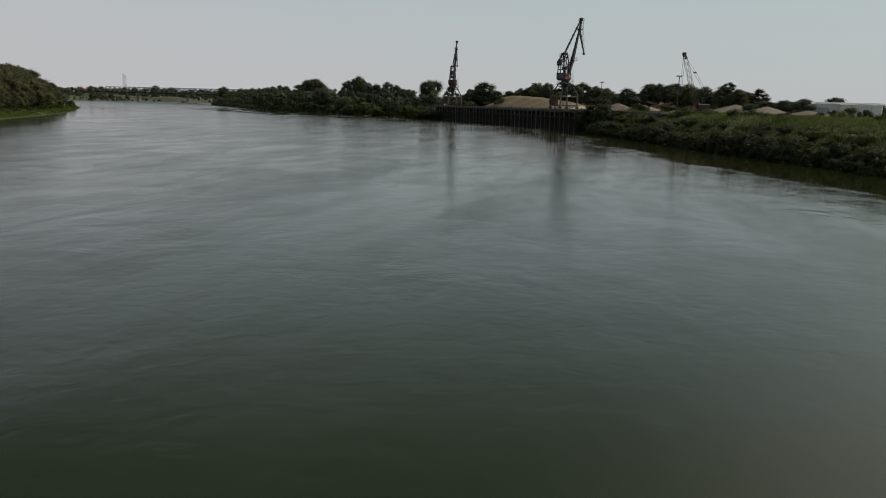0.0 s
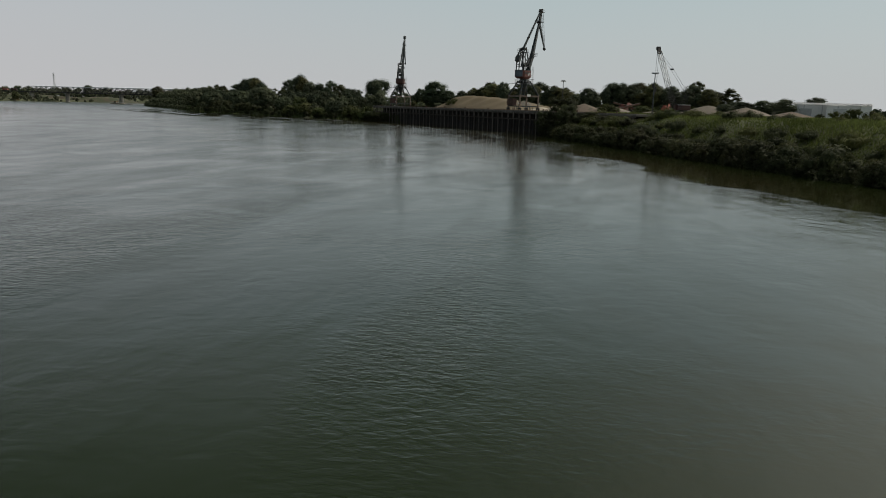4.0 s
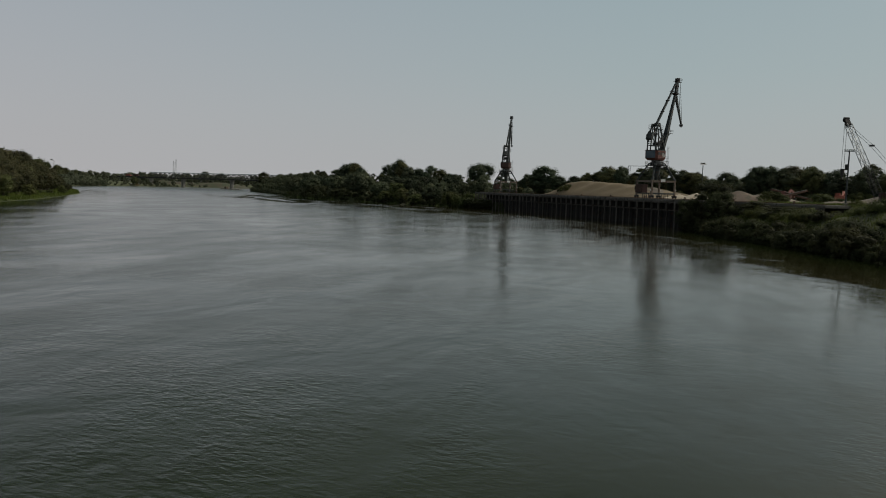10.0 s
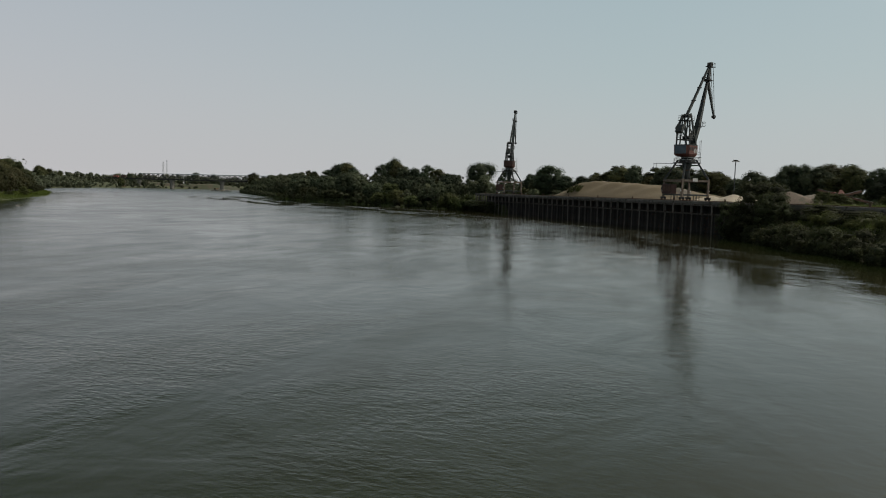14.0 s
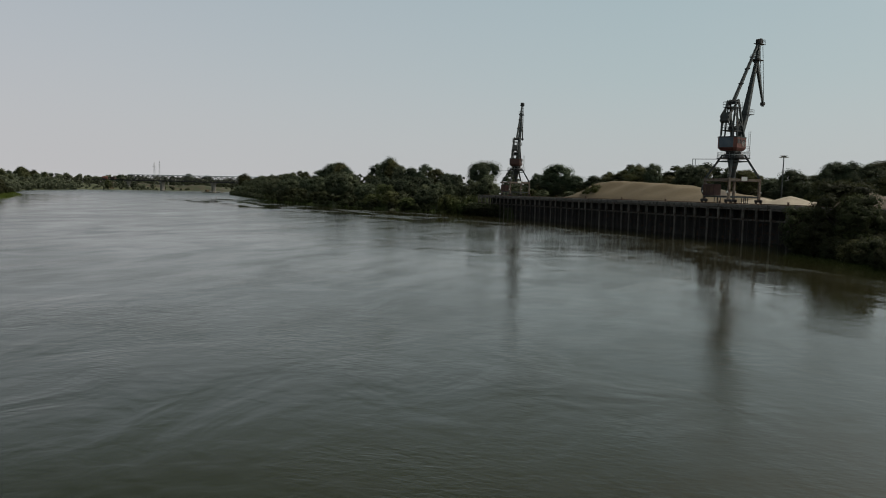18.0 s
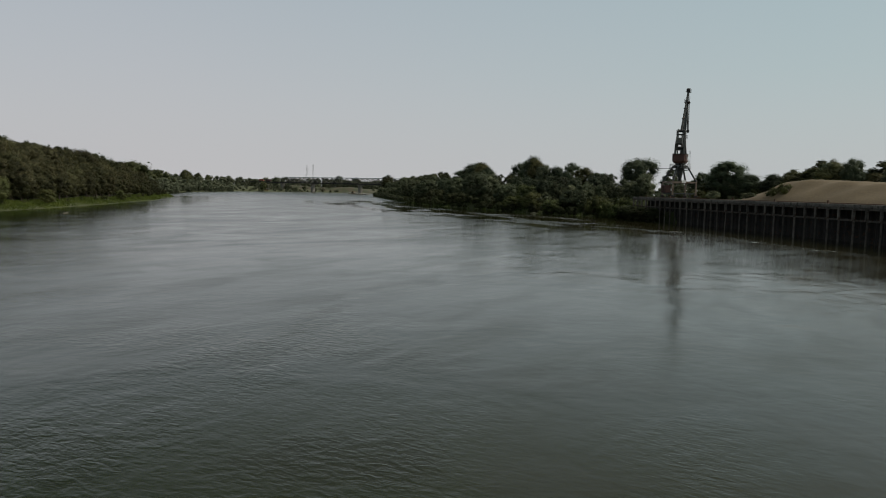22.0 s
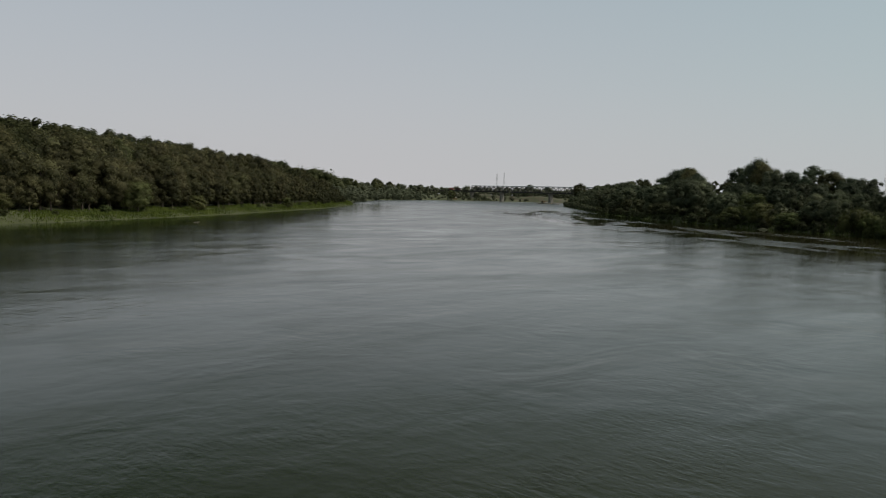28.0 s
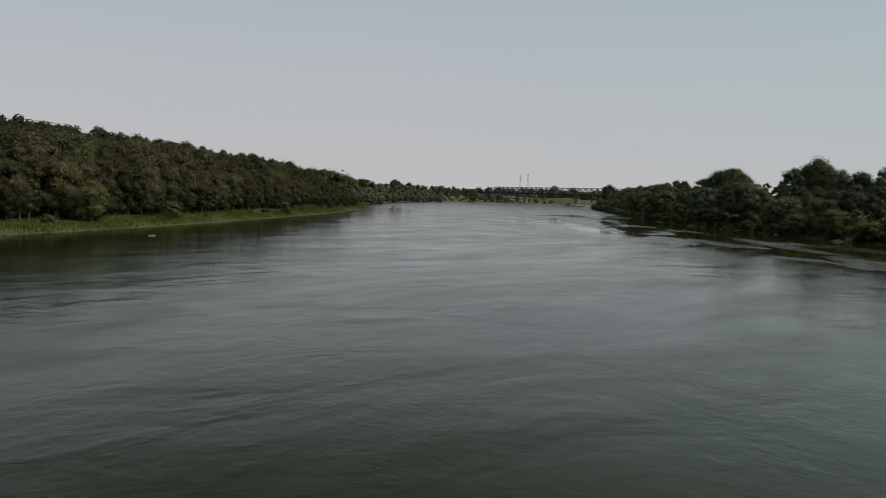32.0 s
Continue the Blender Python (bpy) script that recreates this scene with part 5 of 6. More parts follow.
def crawler_crane():
    root = tagged(thing("crawler_crane", Matrix.Translation((31.5, 215.5, DECK - 0.06))), "crawler crane with a raised pale lattice boom", "crane")
    o = Vector((31.5, 215.5, DECK - 0.06))
    head, foot = Vector((26.2, 233.7, 24.8)) - o, Vector((30.2, 217.6, 8.9)) - o
    back = (foot - head)
    back.z = 0
    back.normalize()
    side = Vector((-back.y, back.x, 0))
    R = Matrix((back, side, Vector((0, 0, 1)))).transposed().to_4x4()
    for s in (-1.5, 1.5):
        bm = box(BM(), (0.4, s, 0.5), (5.2, 0.75, 1.0))
        bmesh.ops.bevel(bm, geom=[e for e in bm.edges], offset=0.3, segments=2, affect="EDGES")
        bmesh.ops.transform(bm, matrix=R, verts=bm.verts[:])
        part("crawler_track", bm, M_TYRE, root, "black crawler track")
    bm = box(BM(), (0.4, 0, 1.2), (3.0, 2.2, 0.5))
    bmesh.ops.transform(bm, matrix=R, verts=bm.verts[:])
    part("carriage", bm, M_DARKSTEEL, root)
    bm = box(BM(), (1.5, 0.3, 2.0), (3.2, 2.3, 1.2))
    bmesh.ops.bevel(bm, geom=bm.edges[:], offset=0.15, segments=2, affect="EDGES")
    bmesh.ops.transform(bm, matrix=R, verts=bm.verts[:])
    house = part("engine_house", bm, M_DULLRED, root, "dull red engine house")
    bm = box(BM(), (1.4, 0.3, 2.68), (2.9, 2.2, 0.14))
    bmesh.ops.transform(bm, matrix=R, verts=bm.verts[:])
    part("roof", bm, M_PALE, house, "pale sheet roof")
    bm = box(BM(), (-0.4, -1.0, 2.05), (1.2, 1.0, 1.3))
    bmesh.ops.bevel(bm, geom=bm.edges[:], offset=0.15, segments=2, affect="EDGES")
    bmesh.ops.transform(bm, matrix=R, verts=bm.verts[:])
    cab = part("cab", bm, M_DULLRED, root, "dull red driver's cab")
    bm = box(BM(), (-1.0, -1.0, 2.3), (0.06, 0.8, 0.6))
    bmesh.ops.transform(bm, matrix=R, verts=bm.verts[:])
    part("window", bm, M_TYRE, cab, "dark cab window")
    d = (foot - head).normalized()
    knee = head + d * 1.9
    joint = foot.lerp(knee, 0.40)
    part("lower_boom", lattice_boom(BM(), foot, joint, 1.1, 1.05, 8, 0.06), M_TYRE, root, "dark lower boom section")
    part("upper_boom", lattice_boom(BM(), joint, knee, 1.05, 1.0, 9, 0.085), M_LATTICE, root, "pale lattice boom section")
    bm = beam(BM(), knee, head, 1.0, 0.8, 0.7, 0.7)
    tube(bm, head + side * -0.5, head + side * 0.5, 0.5, 0.5, 12)
    part("boom_head", bm, M_TYRE, root, "dark boom head with sheaves")
    gantry = Vector((0, 0, 0)) + back * 3.6 + Vector((0, 0, 5.3))
    mid = head.lerp(gantry, 0.5) + Vector((0, 0, 0.2))
    bm = BM()
    for s in (-0.35, 0.35):
        rod(bm, knee + side * s, mid + side * s, 0.04, 4)
        rod(bm, mid + side * s, gantry + side * s, 0.04, 4)
        rod(bm, back * 3.4 + Vector((0, 0, 3.2)) + side * s, gantry + side * s, 0.09, 5)
        rod(bm, back * 0.8 + Vector((0, 0, 3.2)) + side * s, gantry + side * s, 0.07, 5)
    part("boom_stay", bm, M_DARKSTEEL, root)
    part("stay_block", box(BM(), mid, (0.9, 0.5, 0.35)), M_DARKSTEEL, root)
    bm = BM()
    for s in (-0.25, 0.25):
        rod(bm, head + side * s, head + side * s + Vector((0, 0, -10.2)), 0.035, 4)
    part("hoist_rope", bm, M_DARKSTEEL, root)
    bm = tube(BM(), head + Vector((0, 0, -10.2)), head + Vector((0, 0, -11.6)), 0.42, 0.3, 10)
    tube(bm, head + Vector((0, 0, -11.6)), head + Vector((0, 0, -12.5)), 0.12, 0.08, 6)
    part("hook_block", bm, M_DARKSTEEL, root)


crawler_crane()


def excavator(x, y, turn, paint, label):
    root = tagged(thing("excavator", Matrix.Translation((x, y, DECK - 0.06)) @ Matrix.Rotation(turn, 4, "Z")), label, "excavator", "machines in the yard")
    for s in (-1.2, 1.2):
        bm = box(BM(), (0, s, 0.45), (4.0, 0.6, 0.9))
        bmesh.ops.bevel(bm, geom=bm.edges[:], offset=0.28, segments=2, affect="EDGES")
        part("crawler_track", bm, M_TYRE, root, "black crawler track")
    bm = box(BM(), (-0.8, 0, 1.75), (3.4, 2.6, 1.3))
    bmesh.ops.bevel(bm, geom=bm.edges[:], offset=0.18, segments=2, affect="EDGES")
    part("house", bm, paint, root)
    bm = box(BM(), (0.6, 0.8, 2.2), (1.5, 1.1, 1.9))
    bmesh.ops.bevel(bm, geom=bm.edges[:], offset=0.12, segments=2, affect="EDGES")
    cab = part("cab", bm, paint, root)
    part("window", box(BM(), (1.36, 0.8, 2.5), (0.06, 0.9, 1.0)), M_DARKSTEEL, cab, "dark cab window")
    part("window", box(BM(), (0.6, 1.37, 2.5), (1.1, 0.06, 0.9)), M_DARKSTEEL, cab, "dark cab window")
    part("boom", beam(beam(BM(), (1.0, -0.2, 1.8), (3.4, -0.2, 3.5), 0.45, 0.6), (3.4, -0.2, 3.5), (6.2, -0.2, 2.9), 0.45, 0.6, 0.35, 0.45), paint, root)
    part("arm", beam(BM(), (6.2, -0.2, 3.1), (6.9, -0.2, 1.0), 0.35, 0.5, 0.3, 0.35), paint, root)
    bm = prism(BM(), [(-0.5, -0.6), (0.5, -0.6), (0.5, 0.6), (-0.5, 0.6)], 0.3, 1.3, 0.7)
    bmesh.ops.translate(bm, vec=(6.8, -0.2, 0.1), verts=bm.verts[:])
    part("bucket", bm, M_DARKSTEEL, root)


excavator(19.7, 277, 1.2, M_RED, "red tracked excavator standing between heaps")
excavator(34.2, 286, 1.3, M_ORANGE, "orange tracked excavator in the gravel yard")


def belt_conveyor(x, y, turn, length, lift):
    root = tagged(thing("belt_conveyor", Matrix.Translation((x, y, DECK - 0.06)) @ Matrix.Rotation(turn, 4, "Z")), "rusty inclined belt conveyor beside the heaps", "conveyor", "conveyors in the yard")
    bm = BM()
    for s in (-0.45, 0.45):
        beam(bm, (0, s, 0.7), (length, s, lift), 0.12, 0.45)
    for k in range(9):
        f = k / 8
        rod(bm, (length * f, -0.45, 0.7 + (lift - 0.7) * f), (length * f, 0.45, 0.7 + (lift - 0.7) * f), 0.06)
    part("frame", bm, M_RUST, root)
    part("belt", beam(BM(), (0, 0, 0.95), (length, 0, lift + 0.25), 0.75, 0.06), M_TYRE, root, "black rubber belt")
    for s in (-0.5, 0.5):
        part("leg", beam(BM(), (length * 0.6, s * 1.6, 0), (length * 0.6, s, 0.6 + lift * 0.55), 0.14, 0.14), M_RUST, root)
    part("wheel", tube(BM(), (length * 0.6, -1.0, 0.4), (length * 0.6, -0.8, 0.4), 0.4, 0.4, 14), M_TYRE, root)
    part("wheel", tube(BM(), (length * 0.6, 0.8, 0.4), (length * 0.6, 1.0, 0.4), 0.4, 0.4, 14), M_TYRE, root)


belt_conveyor(15, 272, 0.5, 11, 3.4)
belt_conveyor(27, 274, 2.7, 12, 3.6)


def light_mast(x, y, top, bar, label, flat):
    z0 = DECK - 0.06
    root = tagged(thing("light_mast", Matrix.Translation((x, y, z0))), label, "lamp", "light masts of the port")
    h = top - z0
    part("base", box(BM(), (0, 0, 0.25), (0.9, 0.9, 0.5)), M_CONCRETE, root)
    part("pole", tube(BM(), (0, 0, 0.3), (0, 0, h - 0.2), 0.17, 0.11, 10), M_STEEL, root)
    if flat:
        part("crown_plate", tube(BM(), (0, 0, h - 0.25), (0, 0, h - 0.02), 0.4, 0.85, 14), M_STEEL, root)
        for k in range(6):
            a = k * math.pi / 3
            part("floodlight", box(BM(), (0.75 * math.cos(a), 0.75 * math.sin(a), h - 0.38), (0.4, 0.4, 0.22)), M_PALE, root, "pale floodlight")
    else:
        part("crossbar", box(BM(), (0, 0, h - 0.15), (bar, 0.16, 0.16)), M_STEEL, root)
        for k in range(5):
            part("floodlight", box(BM(), (bar * (0.22 * k - 0.44), 0, h + 0.08), (bar * 0.15, 0.22, 0.24)), M_PALE, root, "pale floodlight")
        part("equipment_box", box(BM(), (-0.35, 0, h - 3.2), (0.4, 0.4, 1.1)), M_DARKSTEEL, root)


light_mast(-2, 294.4, 18.15, 2, "tall steel light mast with a round crown of floodlights", True)
light_mast(24.9, 218.7, 17.5, 1.7, "steel light mast with a floodlight crossbar", False)


# ---- warehouse and wall at the yard's edge ----
def hall(x0, y0, x1, y1, depth, eave, ridge, label):
    """A long sheet-clad hall: front from one corner to the other, depth behind it."""
    d = Vector((x1 - x0, y1 - y0, 0))
    ln = d.length
    root = tagged(thing("warehouse", Matrix.Translation((x0, y0, DECK - 0.3)) @ Matrix.Rotation(math.atan2(d.y, d.x), 4, "Z")), label, "warehouse", "warehouses beyond the yard")
    part("wall", box(BM(), (ln / 2, depth / 2, eave / 2), (ln, depth, eave)), M_WHITE, root)
    bm = BM()
    o = 0.35
    a = [bm.verts.new(v) for v in ((-o, -o, eave), (ln + o, -o, eave), (ln + o, depth / 2, ridge), (-o, depth / 2, ridge))]
    b = [bm.verts.new(v) for v in ((-o, depth / 2, ridge), (ln + o, depth / 2, ridge), (ln + o, depth + o, eave), (-o, depth + o, eave))]
    bm.faces.new(a)
    bm.faces.new(b)
    geo = bmesh.ops.solidify(bm, geom=bm.faces[:], thickness=-0.18)
    part("roof", bm, M_ROOF, root, "grey sheet roof")
    for x in (0.0, ln):
        bm = BM()
        bm.faces.new([bm.verts.new(v) for v in ((x, 0, eave), (x, depth, eave), (x, depth / 2, ridge))])
        part("gable", bm, M_WHITE, root)
    n = max(2, int(ln / 5))
    for k in range(n):
        part("rib", box(BM(), (ln * (k + 0.5) / n, -0.06, eave / 2), (0.22, 0.1, eave - 0.1)), M_ROOF, root)
    part("plinth", box(BM(), (ln / 2, -0.08, 0.3), (ln, 0.12, 0.6)), M_CONCRETE, root)
    part("gate", box(BM(), (ln * 0.3, -0.1, 1.7), (3.4, 0.12, 3.4)), M_ROOF, root, "grey sheet gate")


hall(70.3, 265, 80.0, 262.5, 16, 4.6, 5.3, "low white sheet-clad warehouse with a grey roof")
hall(75.8, 252.2, 86.6, 249.2, 22, 4.3, 5.1, "long white sheet-clad warehouse with a grey roof")
wall_root = tagged(thing("boundary_wall", Matrix.Translation((50.5, 283, DECK - 0.1)) @ Matrix.Rotation(-0.30, 4, "Z")), "low concrete boundary wall with two pipe rails", "wall", kind="structure")
for k in range(9):
    part("wall_panel", box(BM(), (1.5 + 3.0 * k, 0, 1.0), (2.92, 0.25, 2.0)), M_CONCRETE, wall_root)
for h in (2.5, 3.2):
    part("pipe_rail", tube(BM(), (0, 0, h), (27, 0, h), 0.16, 0.16, 8), M_STEEL, wall_root)
for k in range(7):
    part("rail_post", box(BM(), (0.3 + 4.4 * k, 0, 2.6), (0.14, 0.14, 1.4)), M_STEEL, wall_root)

# ---- the truss bridge upstream ----
bridge = tagged(thing("bridge", Matrix.Translation((-648, 765, 0)) @ Matrix.Rotation(math.atan2(-7, 55.5), 4, "Z")), "steel lattice truss bridge on concrete piers", "bridge")
B_LO, B_HI, B_W, B_LEN = 10.8, 17.2, 7.5, 250.0
part("deck", box(BM(), (B_LEN / 2 - 45, 0, B_LO), (B_LEN + 90, B_W, 1.1)), M_DARKSTEEL, bridge, "dark steel bridge deck")
panel = 8.0
for y in (-B_W / 2, B_W / 2):
    part("top_chord", box(BM(), (B_LEN / 2 + 5, y, B_HI), (B_LEN, 0.6, 0.7)), M_LATTICE, bridge, "pale steel top chord")
    for k in range(int(B_LEN / panel)):
        x = 5 + k * panel
        part("diagonal", beam(BM(), (x, y, B_LO), (x + panel, y, B_HI), 0.4, 0.4), M_DARKSTEEL, bridge)
        part("diagonal", beam(BM(), (x + panel, y, B_LO), (x, y, B_HI), 0.4, 0.4), M_DARKSTEEL, bridge)
        part("vertical", beam(BM(), (x, y, B_LO), (x, y, B_HI), 0.34, 0.34), M_DARKSTEEL, bridge)
for k in range(int(B_LEN / (2 * panel))):
    part("cross_girder", box(BM(), (5 + k * 2 * panel, 0, B_HI), (0.4, B_W, 0.5)), M_STEEL, bridge)
for x in (1.0, 56.0, 134.0, 212.0):
    bm = box(BM(), (x, 0, 4.0), (2.4, 5.5, 12.4))
    bmesh.ops.bevel(bm, geom=[e for e in bm.edges if abs(e.verts[0].co.z - e.verts[1].co.z) > 1], offset=0.7, segments=2, affect="EDGES")
    pier = part("pier", bm, M_PIER, bridge, "pale concrete pier")
    part("pier_cap", box(BM(), (x, 0, 9.9), (3.0, 7.0, 0.8)), M_PIER, pier)


# ---- power pylons far beyond ----
def pylon(x, y, top):
    root = tagged(thing("power_pylon", Matrix.Translation((x, y, 2))), "grey steel lattice power pylon", "pylon", "power pylons on the horizon")
    h = top - 2
    part("tower", lattice_boom(BM(), (0, 0, 0), (0, 0, h), 3.2, 0.6, 12, 0.10), M_LATTICE, root)
    for k, w in ((0.84, 2.6), (0.94, 1.8)):
        part("cross_arm", beam(BM(), (-w, 0, h * k), (w, 0, h * k), 0.2, 0.2), M_LATTICE, root)


pylon(-820, 1007, 42.8)
pylon(-682, 844, 34.5)

# ---- bare slopes under the bridge's far end ----
bm = BM()
nu, nv = 40, 8
rows_ = []
for i in range(nu + 1):
    f = i / nu
    row = []
    for j in range(nv + 1):
        g = j / nv
        top = 9.0 * min(1, f / 0.12, (1 - f) / 0.3) * (0.85 + 0.15 * math.sin(9 * f))
        row.append(bm.verts.new((-735 + 175 * f + 2 * math.sin(j + 5 * f), 775 + 60 * f + 34 * g + 3 * math.sin(11 * f), -0.4 + top * min(1, g * 1.6))))
    rows_.append(row)
for i in range(nu):
    for j in range(nv):
        bm.faces.new((rows_[i][j], rows_[i + 1][j], rows_[i + 1][j + 1], rows_[i][j + 1]))
tagged(part("embankment", bm, M_REDBANK, smooth=True), "bare reddish earth slope with patches of grass", "embankment", kind="structure")
heap("soil_slip", -134.5, 371.6, 0.9, 0.6, M_REDBANK, "small slip of bare reddish soil at the water", 1.8, 0.4, 12, base=-0.2)["category"] = "soil slip"

# small landing pontoon with a cabin at the far shore
root = tagged(thing("pontoon", Matrix.Translation((-612, 703, 0)) @ Matrix.Rotation(1.2, 4, "Z")), "small yellowish landing pontoon with a cabin", "pontoon")
bm = box(BM(), (0, 0, 0.35), (12, 4.4, 0.9))
bmesh.ops.bevel(bm, geom=bm.edges[:], offset=0.15, segments=1, affect="EDGES")
part("hull", bm, M_DARKSTEEL, root)
part("cabin", box(BM(), (-1, 0, 1.9), (7.5, 3.4, 2.2)), M_SAND, root, "yellowish cabin wall")
part("roof", box(BM(), (-1, 0, 3.1), (8.4, 4.2, 0.2)), M_PALE, root, "pale flat roof")



def truck(x, y, z, turn, paint, label):
    root = tagged(thing("truck", Matrix.Translation((x, y, z)) @ Matrix.Rotation(turn, 4, "Z")), label, "truck", "trucks on the bridge approach")
    bm = box(BM(), (3.0, 0, 1.75), (2.0, 2.4, 2.3))
    bmesh.ops.bevel(bm, geom=bm.edges[:], offset=0.15, segments=2, affect="EDGES")
    cab = part("cab", bm, paint, root)
    part("window", box(BM(), (4.0, 0, 2.2), (0.06, 2.0, 0.9)), M_DARKSTEEL, cab, "dark windscreen")
    bm = box(BM(), (-1.2, 0, 2.0), (5.8, 2.5, 2.2))
    bmesh.ops.bevel(bm, geom=bm.edges[:], offset=0.08, segments=1, affect="EDGES")
    part("load_body", bm, paint, root)
    part("chassis", box(BM(), (0, 0, 0.75), (7.6, 1.1, 0.3)), M_DARKSTEEL, root)
    for wx_ in (-3.0, -1.7, 3.0):
        for wy_ in (-1.1, 1.1):
            part("wheel", tube(BM(), (wx_, wy_ - 0.15, 0.5), (wx_, wy_ + 0.15, 0.5), 0.5, 0.5, 12), M_TYRE, root)


APPROACH = Matrix.Translation((-648, 765, 0)) @ Matrix.Rotation(math.atan2(-7, 55.5), 4, "Z")
for along_, paint, label in ((-24, M_DULLRED, "dull red lorry standing on the bridge approach"), (-38, M_ORANGE, "rusty orange lorry standing on the bridge approach")):
    p = APPROACH @ Vector((along_, -1.6, 11.35))
    truck(p.x, p.y, p.z, math.atan2(-7, 55.5), paint, label)

# low landing stage of pale planks by the far pier
root = tagged(thing("landing_stage", Matrix.Translation((-497, 722, 0)) @ Matrix.Rotation(-0.35, 4, "Z")), "low pale landing stage with moored floats", "landing stage")
for k in range(4):
    bm = box(BM(), (-13.5 + 9 * k, 0.6 * (k % 2), 0.45), (8.2, 3.6, 0.8))
    bmesh.ops.bevel(bm, geom=bm.edges[:], offset=0.15, segments=1, affect="EDGES")
    part("float", bm, (M_GRAVEL, M_PIER)[k % 2], root)
part("shelter", box(BM(), (-9, 0, 1.9), (3.6, 2.6, 2.1)), M_SAND, root, "yellowish shelter")
part("rail", tube(BM(), (-17, -1.6, 1.6), (17, -1.6, 1.6), 0.08, 0.08, 6), M_PALE, root)
for k in range(7):
    part("rail_post", tube(BM(), (-16.5 + 5.5 * k, -1.6, 0.8), (-16.5 + 5.5 * k, -1.6, 1.6), 0.07, 0.07, 6), M_PALE, root)

# driftwood
for x, y, t, ln in ((46.6, 113.5, 0.4, 2.2), (-186.3, 231.4, 0.9, 1.1), (40.5, 121, 1.0, 1.3)):
    bm = tube(tube(BM(), (-ln / 2, 0, 0), (ln / 2, 0, 0.08), 0.05 * ln, 0.035 * ln, 8), (ln * 0.1, 0, 0.05), (ln * 0.35, 0.3, 0.25), 0.04, 0.02, 6)
    ob = part("driftwood", bm, M_GRAVEL)
    ob.matrix_basis = Matrix.Translation((x, y, 0.03)) @ Matrix.Rotation(t, 4, "Z")
    tagged(ob, "bleached driftwood log floating near the bank", "log", "driftwood on the river")


# ---- woods of the distance, one mass ----
def woods(name, line, i0, i1, side, rows, seed, size, label, mat):
    rng = np.random.default_rng(seed)
    vs, fs, k = [], [], 0
    s0, s1 = start_of(line, i0), start_of(line, i1)
    for back, step, lo, hi in rows:
        s = s0
        while s < s1:
            p, d = line_at(line, s)
            q = p + np.array((-d[1], d[0])) * side * (back + rng.uniform(-4, 4))
            h = rng.uniform(lo, hi)
            w = h * rng.uniform(1.0, 1.5)
            lobes = dome_lobes(int(rng.integers(1e6)), w, h, 0.0, 7)
            v, f = leaf_cloud(rng, lobes, 150, size)
            v2, f2 = core_cloud(rng, lobes, 1)
            z = max(0.0, land(q[0], q[1])) - 0.2
            for a, b in ((v, np.vstack([f[:, :3], f[:, [0, 2, 3]]])), (v2, f2[:, :3])):
                vs.append(a + np.array((q[0], q[1], z)))
                fs.append(b + k)
                k += len(a)
            s += step * rng.uniform(0.6, 1.4)
    v, f = np.vstack(vs), np.vstack(fs)
    me = array_mesh(name, v, f)
    return tagged(link_mesh(name, me, mat), label, "woods", kind="stuff")


woods("far_woods", LEFT, 10, 12, 1, [(4, 6, 4, 7), (14, 7, 7, 10), (34, 9, 9, 13), (60, 12, 10, 14)], 21, 1.0, "low green woods along the far shore", M_HAZYLEAF)
woods("far_woods", LEFT, 9, 11, 1, [(22, 9, 14, 18), (42, 11, 17, 20.5)], 26, 0.8, "taller woods at the end of the low bank", M_LEAF)
woods("far_woods", LEFT, 12, 14, 1, [(5, 8, 1.2, 3.2), (24, 9, 2, 5), (48, 11, 4, 8)], 28, 0.6, "scattered low bushes on the far bank", M_HAZYLEAF)
woods("far_woods", LEFT, 13, 16, 1, [(6, 10, 1.5, 4), (30, 11, 3, 6), (75, 13, 9, 13)], 24, 1.0, "low green woods behind the bare slope", M_HAZYLEAF)
BEYOND = np.array([(-860, 800), (-760, 890), (-680, 960), (-590, 1020), (-470, 1080)], float)
woods("far_woods", BEYOND, 0, 4, -1, [(0, 10, 10, 14), (25, 13, 12, 16.5)], 25, 1.0, "trees beyond the bridge", M_HAZYLEAF)
woods("far_woods", RIGHT, 22, 26, -1, [(5, 7, 6, 9), (20, 9, 8, 13), (45, 12, 10, 15)], 22, 1.0, "low green woods beyond the bend", M_HAZYLEAF)
# first two stretches, out of view, added to close the low sky in reflections
HORIZON = np.array([(-700, -700), (-1200, -300), (-1500, 300), (-1150, 700), (-900, 1050), (-560, 1250), (-250, 1300), (0, 1100), (150, 800), (260, 560), (330, 300), (340, 0)], float)
woods("horizon_woods", HORIZON, 0, 8, -1, [(0, 13, 11, 17), (25, 15, 13, 18)], 23, 1.6, "dark treeline on the horizon", M_DARKLEAF)
woods("horizon_woods", HORIZON, 8, 11, -1, [(0, 9, 5.5, 8), (25, 12, 7, 9)], 27, 1.0, "dark low treeline beyond the port", M_DARKLEAF)
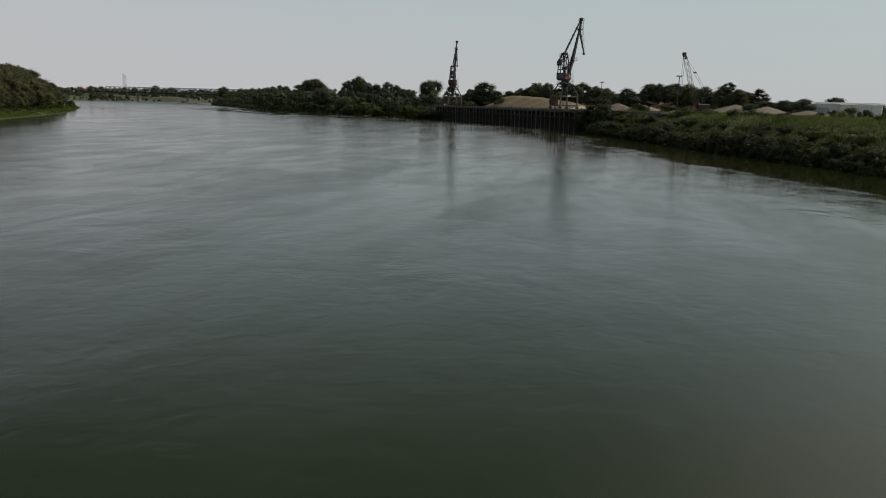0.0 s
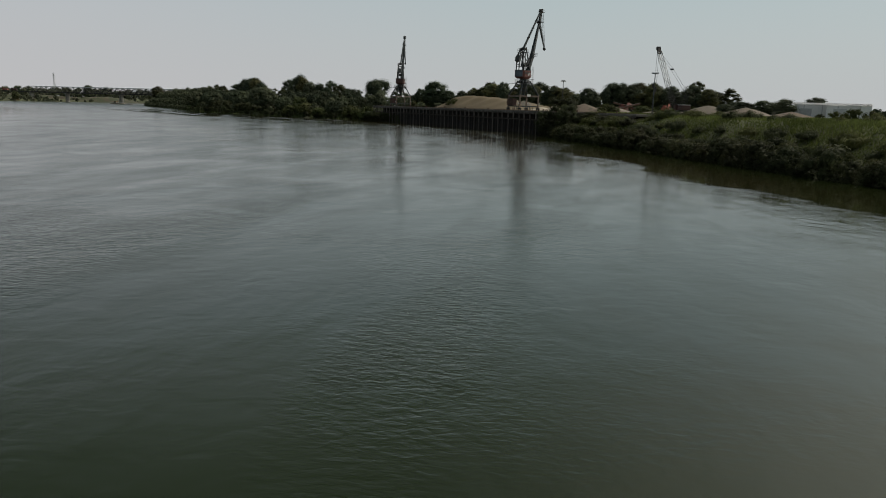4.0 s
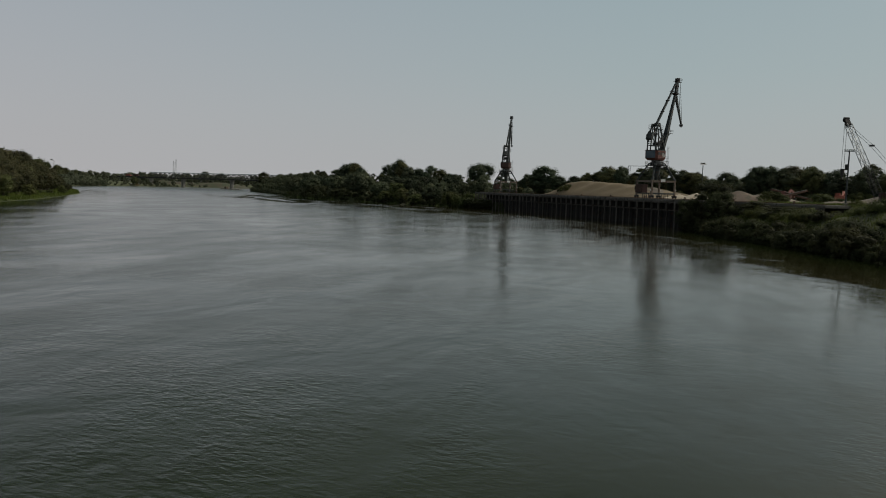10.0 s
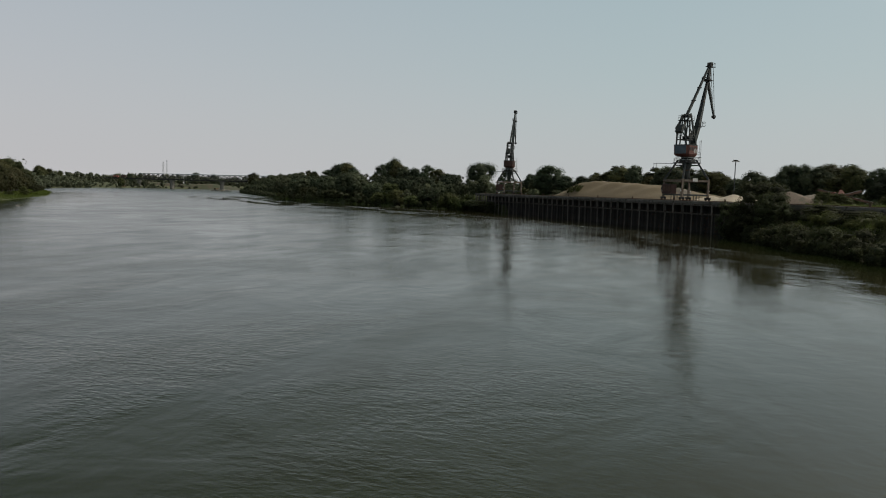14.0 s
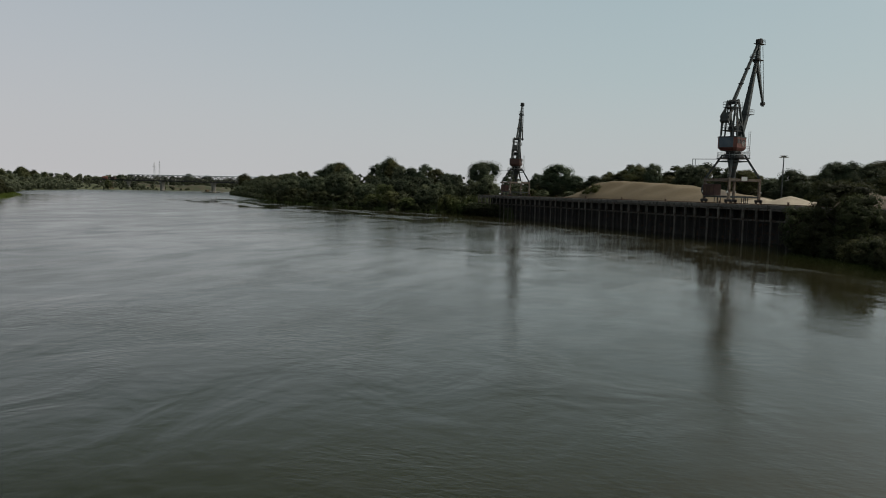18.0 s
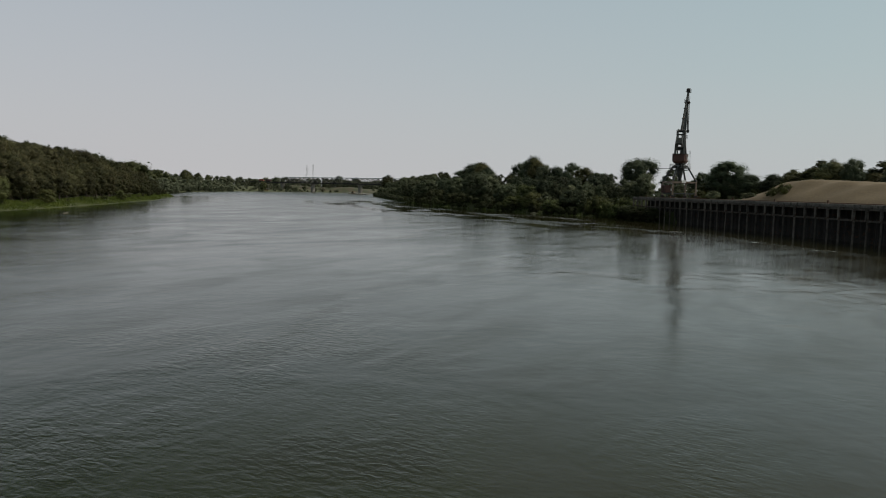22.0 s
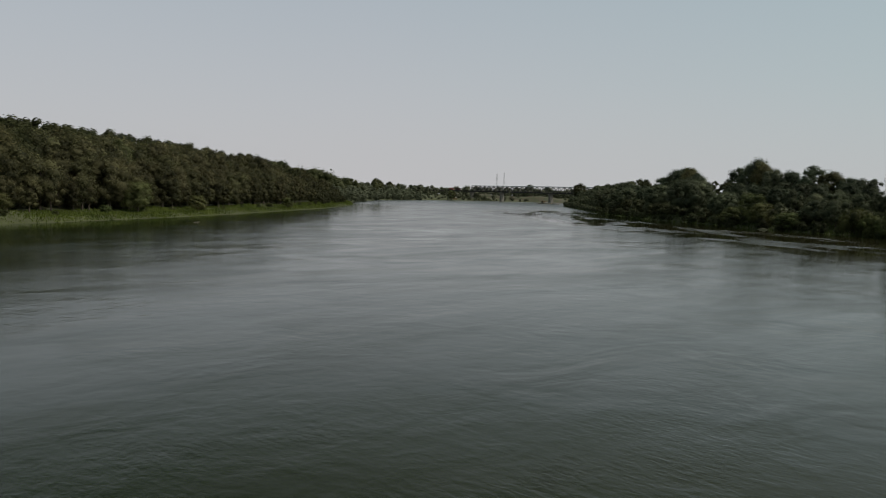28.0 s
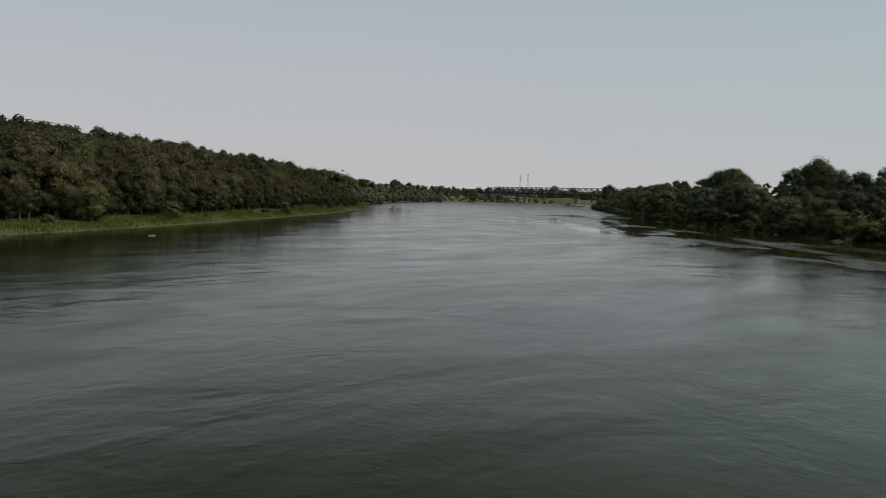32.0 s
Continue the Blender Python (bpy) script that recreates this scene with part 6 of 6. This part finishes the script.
for x, y, h in ((-602, 590, 17.5), (-610, 600, 15), (-592, 580, 15), (-580, 572, 14), (-665, 655, 15), (-672, 662, 13.5), (-655, 660, 13), (-594, 682, 12.5), (-599, 690, 10)):
    plant(POPLAR[int(-x) % 4], x, y, h, group="tall trees of the far shore")
for x, y, top, w in ((-701, 931, 23.5, 16), (-695, 962, 22, 13), (-744, 849, 18, 9)):
    plant(DARK[int(w) % 3], x, y, top - land(x, y), w, group="round trees beyond the bridge")


# ---- grass ----
def grass(name, line, i0, i1, side, near, far, n, hi, wide, mat, label, seed):
    """Tufts of bent blades over a strip of the bank."""
    rng = np.random.default_rng(seed)
    s0, s1 = start_of(line, i0), start_of(line, i1)
    pts = []
    for s in rng.uniform(s0, s1, n):
        p, d = line_at(line, s)
        pts.append(p + np.array((-d[1], d[0])) * side * (near + (far - near) * rng.random()))
    pts = np.array(pts)
    keep = wobble(pts[:, 0], pts[:, 1], 7.0, 2.0) + rng.uniform(-0.6, 0.9, n) > -0.35
    pts = pts[keep]
    z = ground_height(pts)
    n = len(pts)
    c = np.column_stack([pts, z - 0.05])
    a = rng.uniform(0, 6.283, n)
    tall = hi * rng.uniform(0.45, 1.3, n) * (1 + 0.35 * wobble(pts[:, 0], pts[:, 1], 3.0, 4.0))
    t = np.column_stack([np.cos(a), np.sin(a), 0 * a]) * (wide * rng.uniform(0.5, 1.3, n))[:, None]
    up = np.column_stack([rng.normal(0, 0.35, n), rng.normal(0, 0.35, n), 0 * a + 1]) * tall[:, None]
    v = np.stack([c - t, c + t, c + up], 1).reshape(-1, 3)
    me = array_mesh(name, v, np.arange(3 * n).reshape(n, 3))
    return tagged(link_mesh(name, me, mat), label, "grass", kind="stuff")


grass("bank_grass", LEFT, 3, 10, 1, 0.5, 12, 90000, 0.42, 0.11, M_GRASS, "bright green grass on the low bank", 31)
grass("field_grass", RIGHT, 1, 9, -1, 4, 45, 230000, 0.58, 0.10, M_DRYGRASS, "rough olive grass above the near bank", 32)
grass("bank_grass", RIGHT, 12, 21, -1, 0.3, 9, 16000, 0.6, 0.2, M_DRYGRASS, "green grass and weeds at the foot of the bank", 33)
